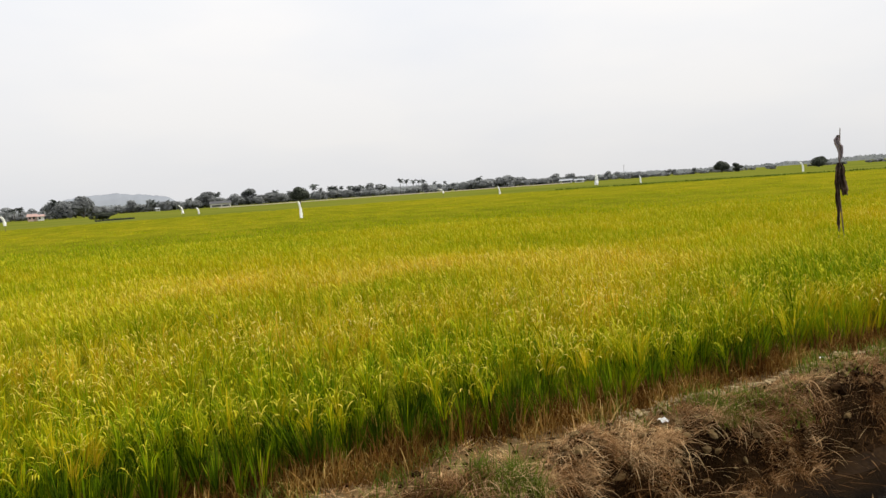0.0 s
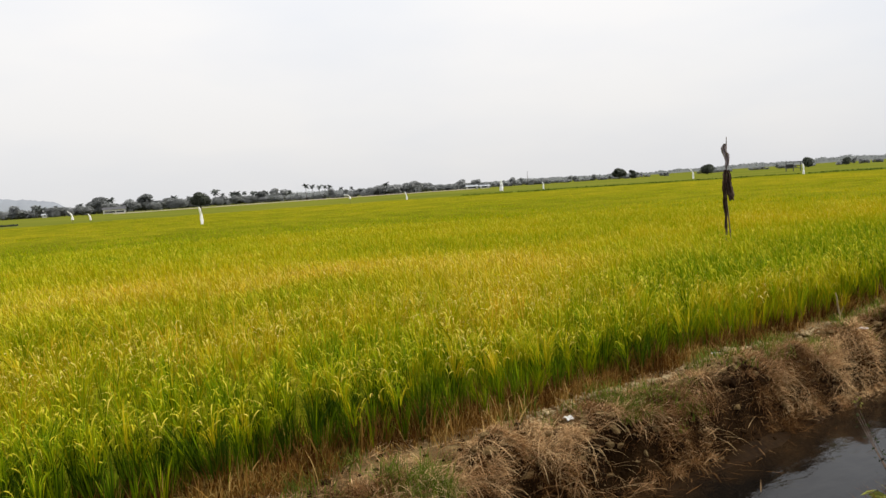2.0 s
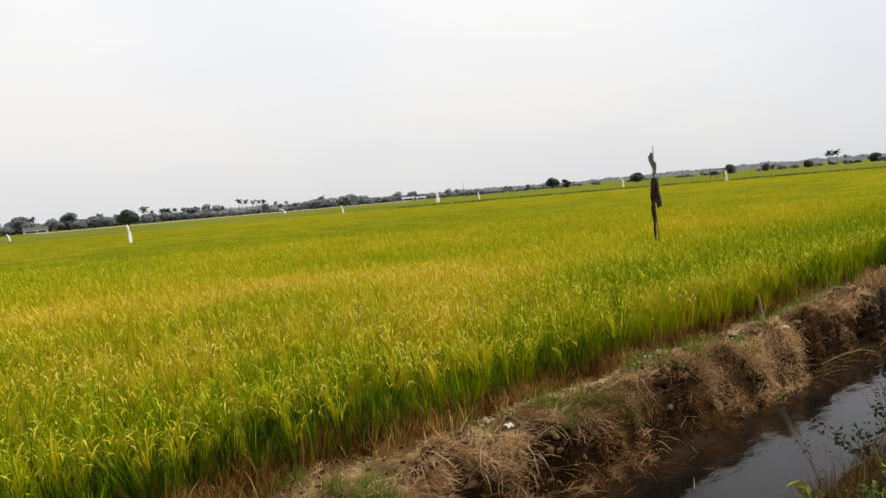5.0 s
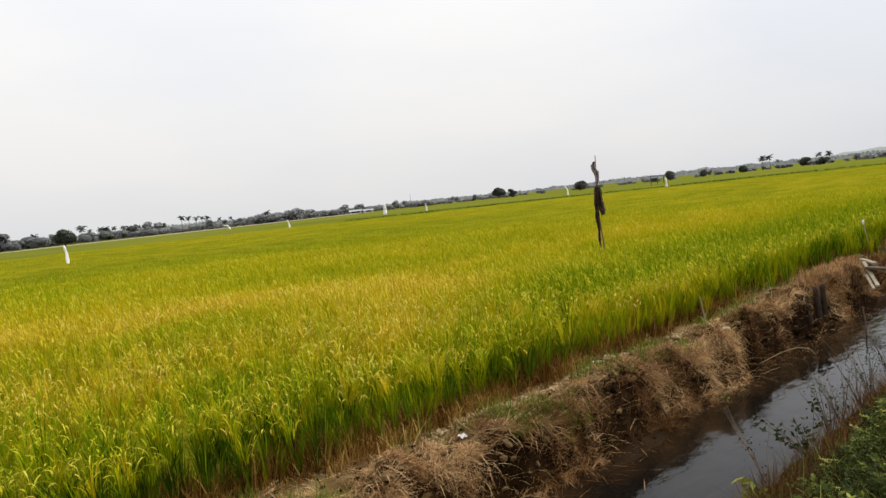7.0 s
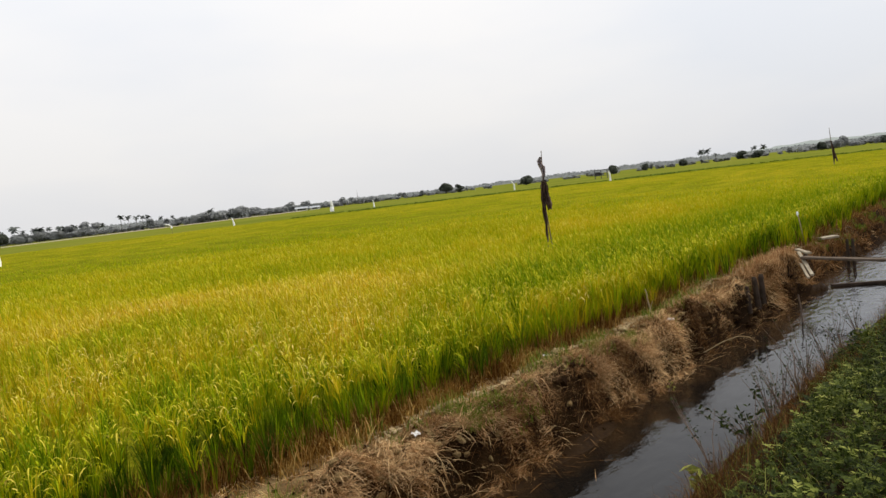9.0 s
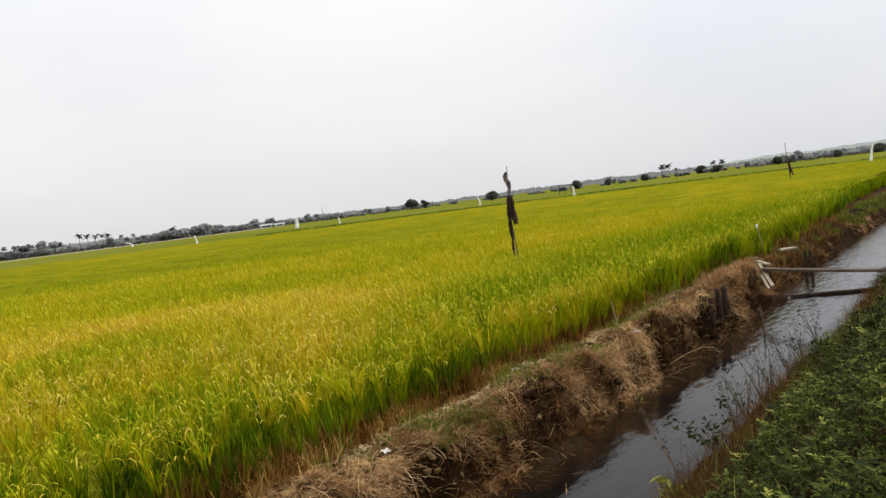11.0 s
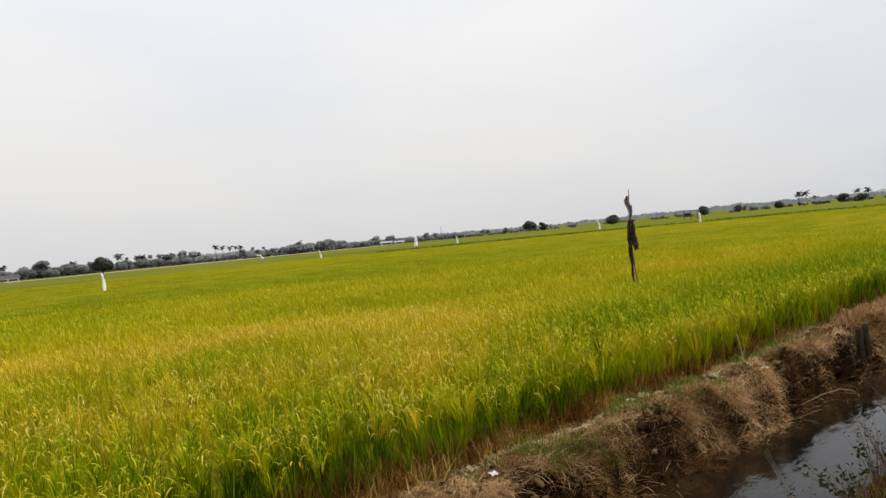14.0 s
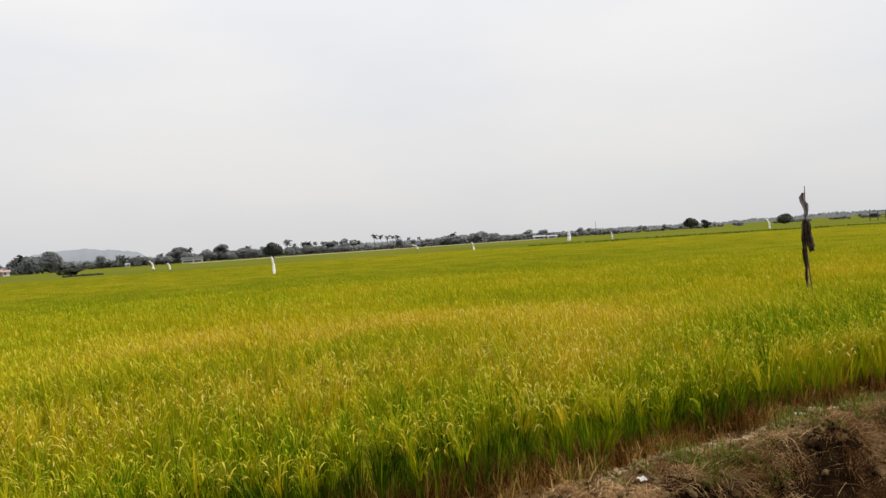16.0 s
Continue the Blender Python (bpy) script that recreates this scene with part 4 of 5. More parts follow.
tagged(new("weeds", weeds.mesh("weeds", (M_WEED, M_STRAW))), "low leafy green weeds covering the road bank", "weeds", kind="stuff")


# ---- thin shrubs at the water's edge ----
def shrub(place, height, stems, leaf_size, leaf_count, seed, lean=(0.0, 0.25), label="thin twiggy shrub with small dark leaves at the water's edge", bright=0.0, wide=1.0):
    r = random.Random(seed)
    e = thing("shrub", place, label, "shrub", "shrubs by the ditch")
    spots = []
    for s in range(stems):
        az, out, h = r.uniform(0, 6.28), r.uniform(0.1, 0.45) * height * wide, height * r.uniform(0.6, 1.0)
        pts = []
        for i in range(6):
            f = i / 5
            pts.append((math.cos(az) * out * f ** 1.4 + lean[0] * f + r.uniform(-0.015, 0.015), math.sin(az) * out * f ** 1.4 + lean[1] * f + r.uniform(-0.015, 0.015), h * f))
        part("stem", tube(bmesh.new(), pts, [0.006 * (1.1 - i / 6) for i in range(6)], 5), M_TWIG, e)
        for k in range(leaf_count):
            f = r.uniform(0.35, 1.0)
            i = min(int(f * 5), 4)
            a, b = Vector(pts[i]), Vector(pts[i + 1])
            spots.append(a.lerp(b, f * 5 - i) + Vector((r.gauss(0, 0.035), r.gauss(0, 0.035), r.gauss(0, 0.03))))
    p = Pile()
    c = np.array([tuple(s) for s in spots])
    p.add(leaflets(c, leaf_size * rng.uniform(0.6, 1.3, len(c)), 2.0, 0.6), 0, np.clip(rng.beta(2, 4, len(c)) * 0.7 + bright, 0, 1))
    leaves = new("foliage", p.mesh("foliage", (M_WEED,)))
    leaves.parent = e
    return e


shrub((6.35, 2.72, -0.5), 0.75, 5, 0.020, 9, 1, (0.1, 0.3))
shrub((7.2, 2.66, -0.48), 0.60, 10, 0.034, 12, 2, (-0.05, 0.16), "leafy dark green shrub leaning over the ditch water", 0.0, 1.7)
shrub((7.6, 2.6, -0.45), 0.75, 9, 0.016, 14, 11, (0.0, 0.05), bright=0.05)
shrub((8.4, 2.75, -0.55), 0.85, 10, 0.018, 13, 3, (0.1, 0.1))
shrub((9.6, 2.8, -0.55), 0.9, 9, 0.020, 12, 4, (0.0, 0.15))
shrub((11.2, 2.8, -0.5), 0.7, 8, 0.024, 10, 5, (0.0, 0.1))
shrub((8.9, 2.7, -0.5), 0.8, 10, 0.016, 12, 6, (0.0, 0.1))
shrub((10.3, 2.75, -0.5), 0.7, 9, 0.018, 10, 7, (0.0, 0.1))
shrub((12.4, 2.85, -0.5), 0.6, 8, 0.022, 9, 8, (0.0, 0.1))
shrub((5.75, 2.5, -0.4), 0.35, 6, 0.055, 6, 9, (-0.1, 0.1), "young sprout with broad pale green leaves", 0.62)
shrub((8.98, 4.42, -0.63), 0.24, 3, 0.03, 3, 10, (0.0, -0.03), "small seedling with pale leaves in the mud", 0.8)


def scrap(place, size, seed):
    """A crumpled bit of white litter."""
    e = thing("litter_scrap", place, "crumpled white scrap of litter on the bank", "litter", "white litter on the bank")
    r = random.Random(seed)
    bm = bmesh.new()
    grid = [[bm.verts.new((size * (i - 1.5) * 0.5, size * (j - 1.5) * 0.4, size * r.uniform(0.1, 0.6))) for j in range(4)] for i in range(4)]
    for i in range(3):
        for j in range(3):
            bm.faces.new((grid[i][j], grid[i + 1][j], grid[i + 1][j + 1], grid[i][j + 1]))
    bmesh.ops.solidify(bm, geom=list(bm.faces), thickness=size * 0.05)
    part("sheet", bm, M_WHITECLOTH, e)


for i, (x, y, size) in enumerate(((10.15, 4.87, 0.10), (4.83, 5.11, 0.07), (8.3, 4.2, 0.04), (7.7, 5.46, 0.06), (9.05, 5.3, 0.05))):
    scrap((x, y, float(ground_z(x, y)) + (0.09 if i == 0 else 0.03)), size, i)
stake = thing("stake", (5.55, 0.98, 0.72), "short pale stick standing among the weeds", "stick")
part("stick", tube(bmesh.new(), [(0, 0, 0), (0.01, 0.0, 0.15), (0.015, 0.0, 0.36)], [0.007, 0.007, 0.006], 6), M_HUSK, stake)
stalk = thing("dry_stalk", (10.75, 5.5, 0.06), "thin pale dry stalk at the field's edge", "stalk")
part("stem", tube(bmesh.new(), [(0.05, -0.03, 0), (0.02, -0.01, 0.16), (0, 0, 0.28), (-0.01, 0, 0.38), (-0.03, 0.01, 0.46)], [0.017, 0.015, 0.013, 0.011, 0.008], 6), M_HUSK, stalk)
part("leaf", tube(bmesh.new(), [(0.03, -0.02, 0.12), (0.07, -0.04, 0.22), (0.09, -0.05, 0.25)], [0.006, 0.005, 0.002], 5), M_HUSK, stalk)
bent = thing("bent_stalk", (10.7, 4.62, -0.48), "pale dry stalk bent over from the bank to the water", "stalk")
part("stem", tube(bmesh.new(), [(0, 0, 0), (0.25, -0.22, 0.13), (0.6, -0.33, 0.14), (0.95, -0.38, 0.05), (1.2, -0.40, -0.12)], [0.005, 0.005, 0.0045, 0.004, 0.003], 6), M_HUSK, bent)
reed = thing("reed_stick", (13.45, 3.95, -0.62), "thin dark stick standing in the water", "stick")
part("stick", tube(bmesh.new(), [(0, 0, 0), (-0.02, 0.0, 0.3), (-0.05, 0.02, 0.55)], [0.014, 0.012, 0.009], 6), M_TWIG, reed)


# ---- foot bridge, stumps, markers at the ditch ----
def timber(name, a, b, size, mat, label, category, group="", sag=0.0, seed=0):
    """A weathered plank or beam from a to b, with uneven, worn edges."""
    a, b = Vector(a), Vector(b)
    e = thing(name, a, label, category, group)
    d = b - a
    bm = bmesh.new()
    r = random.Random(seed)
    n = 9
    side = d.cross(Vector((0, 0, 1))).normalized()
    rings = []
    for i in range(n):
        f = i / (n - 1)
        c = d * f + Vector((0, 0, -sag * 4 * f * (1 - f)))
        w, h = size[0] / 2 * (1 + r.uniform(-0.05, 0.05)), size[1] / 2 * (1 + r.uniform(-0.08, 0.08))
        k = min(w, h) * 0.35
        loop = [(-w + k, -h), (w - k, -h), (w, -h + k), (w, h - k), (w - k, h), (-w + k, h), (-w, h - k), (-w, -h + k)]
        rings.append([bm.verts.new(c + side * u + Vector((0, 0, v))) for u, v in loop])
    for p, q in zip(rings, rings[1:]):
        for k in range(8):
            bm.faces.new((p[k], p[(k + 1) % 8], q[(k + 1) % 8], q[k]))
    bm.faces.new(rings[0][::-1])
    bm.faces.new(rings[-1])
    bmesh.ops.recalc_face_normals(bm, faces=bm.faces)
    part("board", bm, mat, e)
    return e


timber("bridge_plank", (16.1, 4.62, 0.21), (14.6, 0.9, 0.31), (0.17, 0.05), M_WOOD, "weathered brown plank laid across the ditch", "plank", sag=0.03, seed=2)
timber("bridge_pole", (17.0, 4.35, -0.555), (18.05, 2.17, -0.54), (0.07, 0.07), M_DARKWOOD, "dark wet pole lying low across the ditch", "pole", seed=3)
timber("loose_board", (16.45, 4.8, 0.28), (15.5, 4.3, -0.06), (0.07, 0.035), M_STONE, "pale broken board leaning on the bank", "board", "loose boards", seed=4)
timber("loose_board", (16.0, 4.64, 0.09), (15.42, 4.35, -0.11), (0.055, 0.03), M_STONE, "pale broken board leaning on the bank", "board", "loose boards", seed=5)
timber("loose_board", (16.75, 4.92, 0.30), (16.3, 4.55, 0.27), (0.11, 0.04), M_STONE, "pale broken board lying on the bank", "board", "loose boards", seed=7)
timber("pale_slab", (20.2, 5.38, 0.10), (20.65, 5.08, 0.10), (0.22, 0.06), M_STONE, "pale flat slab lying on the bank", "slab", seed=6)


def stump(place, height, radius, lean, seed, label="short dark rotten post standing in the bank", group="rotten posts"):
    e = thing("wooden_post", place, label, "post", group)
    pts = [(lean[0] * f * height, lean[1] * f * height, height * f) for f in (0, 0.3, 0.6, 0.92, 1.0)]
    part("post", tube(bmesh.new(), pts, [radius, radius * 0.97, radius * 0.95, radius * 0.9, radius * 0.55], 9, 0.12, seed), M_DARKWOOD, e)
    return e


stump((13.2, 4.76, -0.38), 0.50, 0.05, (-0.04, 0.04), 1)
stump((13.58, 4.73, -0.38), 0.61, 0.055, (-0.05, 0.06), 2)
stump((14.0, 4.78, -0.36), 0.57, 0.055, (0.0, 0.02), 3)
for i, (x, y, h) in enumerate(((19.65, 4.6, 0.84), (19.6, 4.47, 0.85))):
    stump((x, y, -0.7), h, 0.04, (0, 0), 10 + i, "dark post under the plank crossing", "posts of the crossing")

marker = thing("marker_stick", (18.86, 5.46, 0.0), "thin pale stick with a white tag by the path", "stick")
part("stick", tube(bmesh.new(), [(0.03, -0.12, 0), (0.015, -0.06, 0.5), (0, 0, 0.93)], [0.014, 0.013, 0.012], 6), M_HUSK, marker)
bm = bmesh.new()
tube(bm, [(0, 0, 0.84), (0.005, 0, 0.88), (0, 0, 0.94), (-0.02, 0, 0.96)], [0.012, 0.028, 0.026, 0.008], 7, 0.2, 4)
part("tag", bm, M_WHITECLOTH, marker, "white plastic tag")


# ---- poles with rags in the field ----
def cloth(bm, top, width, drop, cols, rows, seed, taper=0.0, skew=0.0, wave=0.06, thick=0.012):
    """A hanging rag: a wavy sheet with thickness, ragged below."""
    r = random.Random(seed)
    front, back = [], []
    ragged = [r.uniform(-0.12, 0.1) * drop for _ in range(cols + 1)]
    for i in range(rows + 1):
        f = i / rows
        w = width * (1 - taper * (1 - f))
        fr, bk = [], []
        for j in range(cols + 1):
            g = j / cols
            y = wave * math.sin(g * 9 + f * 3 + seed) * (0.3 + f) + r.uniform(-0.01, 0.01)
            p = Vector(top) + Vector((g * w + skew * f, y, -f * drop - (ragged[j] if i == rows else 0)))
            fr.append(bm.verts.new(p))
            bk.append(bm.verts.new(p + Vector((0, thick, 0))))
        front.append(fr)
        back.append(bk)
    for i in range(rows):
        for j in range(cols):
            bm.faces.new((front[i][j], front[i + 1][j], front[i + 1][j + 1], front[i][j + 1]))
            bm.faces.new((back[i][j], back[i][j + 1], back[i + 1][j + 1], back[i + 1][j]))
    for i in range(rows):
        bm.faces.new((front[i][0], back[i][0], back[i + 1][0], front[i + 1][0]))
        bm.faces.new((front[i][-1], front[i + 1][-1], back[i + 1][-1], back[i][-1]))
    for j in range(cols):
        bm.faces.new((front[0][j], front[0][j + 1], back[0][j + 1], back[0][j]))
        bm.faces.new((front[-1][j], back[-1][j], back[-1][j + 1], front[-1][j + 1]))
    return bm


def rag(outline, seed, y, cols=7, thick=0.010):
    """A torn cloth hanging in folds: outline gives height, left and right edge from top to bottom."""
    r = random.Random(seed)
    bm = bmesh.new()
    rows = []
    fine = []
    for (z0, a0, b0), (z1, a1, b1) in zip(outline, outline[1:]):
        for k in range(3):
            f = k / 3
            fine.append((z0 + (z1 - z0) * f, a0 + (a1 - a0) * f + r.uniform(-0.008, 0.008), b0 + (b1 - b0) * f + r.uniform(-0.012, 0.012)))
    fine.append(outline[-1])
    for i, (z, a, b) in enumerate(fine):
        last = i == len(fine) - 1
        front, back = [], []
        for j in range(cols + 1):
            g = j / cols
            p = Vector((a + (b - a) * g, y + 0.035 * math.sin(g * 11 + z * 4 + seed) + r.uniform(-0.006, 0.006), z - (r.uniform(0.0, 0.09) if last else 0.0)))
            front.append(bm.verts.new(p))
            back.append(bm.verts.new(p + Vector((0, thick, 0))))
        rows.append((front, back))
    for (f0, b0), (f1, b1) in zip(rows, rows[1:]):
        for j in range(cols):
            bm.faces.new((f0[j], f1[j], f1[j + 1], f0[j + 1]))
            bm.faces.new((b0[j], b0[j + 1], b1[j + 1], b1[j]))
        bm.faces.new((f0[0], b0[0], b1[0], f1[0]))
        bm.faces.new((f0[-1], f1[-1], b1[-1], b0[-1]))
    for (f, b), flip in ((rows[0], False), (rows[-1], True)):
        for j in range(cols):
            q = (f[j], f[j + 1], b[j + 1], b[j])
            bm.faces.new(q[::-1] if flip else q)
    return bm


def at(azimuth, dist, z=0.0):
    return (dist * math.sin(radians(azimuth)), dist * math.cos(radians(azimuth)), z)


flag = thing("rag_pole", at(55.75, 20.5), "thin dark bamboo pole hung with torn dark rags in the rice", "pole", "rag poles", -56)
part("pole", tube(bmesh.new(), [(0.0, 0, 0), (0.02, 0, 1.0), (0.05, 0, 2.0), (0.07, 0, 2.7), (0.09, 0, 3.27)], [0.028, 0.026, 0.022, 0.016, 0.010], 7), M_BAMBOO, flag)
part("brace", tube(bmesh.new(), [(0.16, 0.05, 0), (0.08, 0.02, 1.2), (0.03, 0, 1.9)], [0.018, 0.016, 0.012], 6), M_BAMBOO, flag)
part("rag", rag(((3.10, 0.02, 0.07), (3.0, -0.05, 0.08), (2.9, -0.05, 0.10), (2.8, -0.01, 0.15), (2.72, 0.02, 0.16), (2.62, 0.04, 0.13), (2.52, 0.03, 0.12), (2.42, 0.04, 0.06)), 3, -0.02), M_GREYCLOTH, flag, "torn grey-purple rag at the pole's top")
part("rag", rag(((2.40, 0.05, 0.12), (2.30, 0.08, 0.18), (2.18, 0.06, 0.18), (2.05, 0.05, 0.18), (1.9, 0.06, 0.21), (1.75, 0.07, 0.24), (1.66, 0.11, 0.23)), 8, -0.03), M_DARKCLOTH, flag, "dark rag hanging halfway down")
part("rag", rag(((2.42, 0.00, 0.07), (2.30, -0.03, 0.07), (2.1, -0.045, 0.06), (1.9, -0.055, 0.04), (1.7, -0.04, 0.06), (1.5, -0.055, 0.05), (1.3, -0.02, 0.06), (1.1, -0.015, 0.05), (0.92, -0.025, 0.045), (0.80, -0.01, 0.02)), 5, -0.05), M_DARKCLOTH, flag, "dark strip wound round the pole")

flag2 = thing("rag_pole", at(76.3, 66), "leaning bamboo pole with one dark rag in the rice", "pole", "rag poles", -76)
part("pole", tube(bmesh.new(), [(0.15, 0, 0), (0.08, 0, 1.2), (0.0, 0, 2.4), (-0.08, 0, 3.75)], [0.04, 0.036, 0.03, 0.02], 7), M_BAMBOO, flag2)
part("rag", cloth(bmesh.new(), (-0.02, -0.03, 2.7), 0.30, 1.6, 6, 8, 2, 0.85, 0.1, 0.06), M_DARKCLOTH, flag2, "long dark rag")


def bird_scarer(azimuth, dist, height, bend, seed, lean=0.0, width=0.28, low=0.62):
    """A stick with a white sack pulled over it; bend: how far its loose top hangs over to the left."""
    r = random.Random(seed)
    e = thing("sack_scarecrow", at(azimuth, dist), "white plastic sack tied over a stick among the rice", "scarecrow", "white sacks in the field", -azimuth)
    part("stick", tube(bmesh.new(), [(0, 0, 0), (lean * 0.5, 0, 0.6 * height), (lean, 0, height * 0.95)], [0.022, 0.02, 0.014], 6), M_BAMBOO, e)
    pts, rad = [], []
    for i in range(8):
        f = i / 7
        pts.append((lean * f - bend * f ** 3, 0.03 * math.sin(3 * f), low + (height - low) * f - abs(bend) * 0.25 * f ** 3))
        rad.append(width * (0.56 - 0.27 * f) * (1 + r.uniform(-0.12, 0.12)))
    rad[-1] *= 0.5
    part("sack", tube(bmesh.new(), pts, rad, 9, 0.3, seed), M_WHITECLOTH, e, "white plastic sack")
    return e


bird_scarer(-4.12, 110, 2.95, 0.5, 1, 0.0, 0.36, 1.5)
bird_scarer(7.36, 120, 2.75, 0.6, 2, 0.0, 0.3, 1.3)
bird_scarer(8.5, 120, 2.2, 0.4, 3, 0.0, 0.28, 1.05)
bird_scarer(16.0, 61.5, 2.25, 0.18, 4, 0.05, 0.25)
bird_scarer(27.25, 150, 2.45, 1.2, 5, 0.0, 0.3, 1.3)
bird_scarer(31.7, 125, 2.1, 0.3, 6)
bird_scarer(39.2, 122, 2.95, 0.0, 7, 0.05, 0.62, 1.1)
bird_scarer(42.5, 138, 2.2, 0.2, 8)
bird_scarer(53.65, 130, 2.85, 0.7, 9, 0.1, 0.3, 0.95)
bird_scarer(61.05, 120, 2.3, 0.1, 10, 0.0, 0.3)
bird_scarer(81.4, 107, 2.85, -0.15, 11, 0.2, 0.3)


# ---- trees, palms, houses at the far side of the fields ----
def soft_normals(me, v, centre):
    """Shade leaf clumps as one rounded mass."""
    n = v - centre
    n = n / (np.linalg.norm(n, axis=1)[:, None] + 1e-6) + (0, 0, 0.9)
    n /= np.linalg.norm(n, axis=1)[:, None]
    me.polygons.foreach_set("use_smooth", np.ones(len(me.polygons), bool))
    me.normals_split_custom_set_from_vertices([tuple(q) for q in n])
    return me


def crown_mesh(name, lobes, seed, count, leaf, mat):
    """Leaf clumps thickly set on overlapping lobes (centre, radii): an uneven outline with gaps."""
    r = np.random.default_rng(seed)
    c = []
    for (lx, ly, lz), (rx, ry, rz) in lobes:
        d = r.normal(0, 1, (count, 3))
        d /= np.linalg.norm(d, axis=1)[:, None]
        d *= r.uniform(0.55, 1.08, count)[:, None] ** 0.5
        c.append(d * (rx, ry, rz) + (lx, ly, lz))
    c = np.concatenate(c)
    p = Pile()
    p.add(leaflets(c, leaf * r.uniform(0.6, 1.5, len(c)), 1.3, 0.9), 0, np.clip(r.random(len(c)), 0, 1))
    v, t, mid = p.v[0], p.t[0], c.mean(0) - (0, 0, 1.0)
    nor = np.cross(v[t[:, 1]] - v[t[:, 0]], v[t[:, 2]] - v[t[:, 0]])
    back = ((v[t].mean(1) - mid) * nor).sum(1) < 0      # every leaf faces outwards
    t[back] = t[back][:, ::-1]
    me = p.mesh(name, (mat,))
    return soft_normals(me, v, mid)


def lobes_round(r):
    return [((0, 0, 3.4), (2.4, 2.4, 1.9)), ((-1.4, 0.3, 3.0), (1.5, 1.5, 1.3)), ((1.5, -0.2, 3.1), (1.4, 1.5, 1.3)), ((0.3, 0.5, 4.3), (1.5, 1.5, 1.1))]


def lobes_wide(r):
    return [((r.uniform(-3, 3), r.uniform(-1.5, 1.5), r.uniform(2.2, 4.6)), (r.uniform(1.3, 2.4), r.uniform(1.3, 2.2), r.uniform(1.0, 1.8))) for _ in range(7)]


def lobes_low(r):
    return [((r.uniform(-3.4, 3.4), r.uniform(-1.5, 1.5), r.uniform(1.0, 4.4)), (r.uniform(1.3, 2.4), r.uniform(1.3, 2.2), r.uniform(1.0, 1.8))) for _ in range(9)]


def lobes_tall(r):
    return [((r.uniform(-1.5, 1.5), r.uniform(-1.5, 1.5), 2.0 + 0.8 * i + r.uniform(-0.3, 0.3)), (r.uniform(1.2, 2.0), r.uniform(1.2, 2.0), r.uniform(0.9, 1.5))) for i in range(7)]


def trunk_bm(height, radius, seed):
    r = random.Random(seed)
    bm = tube(bmesh.new(), [(0, 0, 0), (0.08, 0, height * 0.4), (-0.05, 0.1, height * 0.75), (0.1, 0, height)], [radius * 1.3, radius, radius * 0.8, radius * 0.5], 8)
    for i in range(4):
        a = r.uniform(0, 6.28)
        tube(bm, [(0, 0, height * 0.6), (math.cos(a) * 0.7, math.sin(a) * 0.7, height * 0.95), (math.cos(a) * 1.5, math.sin(a) * 1.5, height * 1.35)], [radius * 0.5, radius * 0.35, radius * 0.15], 6)
    return bm


def make_tree(label, lobes, seed, mat, count=260, leaf=0.42, category="tree"):
    r = random.Random(seed)
    e = thing("tree", (0, -900, 0), label, category, "trees beyond the fields")
    part("trunk", trunk_bm(2.6, 0.22, seed), M_BARK, e)
    crown = new("crown", crown_mesh("crown", lobes(r), seed, count, leaf, mat))
    crown.parent = e
    return e


def put(ob, azimuth, dist, scale, turn=0.0, flat=1.0, z=0.0, wide=1.0):
    c = copy_thing(ob, pose(*at(azimuth, dist, z), 0, 0, turn))
    c.scale = (scale * wide, scale * wide, scale * flat)
    return c


def tree_line(azimuth):
    """Distance of the wood's foot by direction."""
    return float(np.interp(azimuth, [-8, 5, 20, 28, 40, 55, 70, 85], [520, 560, 520, 420, 430, 400, 370, 350]))


near_trees = [make_tree("dark round broadleaf tree standing in the fields", lobes_round, 3, M_TREE, 420, 0.4),
              make_tree("dark broadleaf tree with a wide uneven crown", lobes_wide, 5, M_TREE, 330, 0.45),
              make_tree("tall dark broadleaf tree", lobes_tall, 9, M_TREE, 300, 0.45)]
mid_trees = [make_tree("broadleaf tree at the wood's edge, its leaves greyed for haze", lobes_round, 23, M_MIDTREE_HAZED, 420, 0.42),
             make_tree("broadleaf tree with a wide crown at the wood's edge, its leaves greyed for haze", lobes_low, 25, M_MIDTREE_HAZED, 260, 0.45),
             make_tree("tall broadleaf tree at the wood's edge, its leaves greyed for haze", lobes_tall, 29, M_MIDTREE_HAZED, 300, 0.45)]
far_trees = [make_tree("hazy grey-green tree at the fields' far edge", lobes_low, 11, M_FARTREE_HAZED, 90, 0.75),
             make_tree("hazy grey-green tree at the fields' far edge", lobes_low, 12, M_FARTREE_HAZED, 90, 0.75),
             make_tree("hazy grey-green tree at the fields' far edge", lobes_tall, 13, M_FARTREE_HAZED, 100, 0.7)]


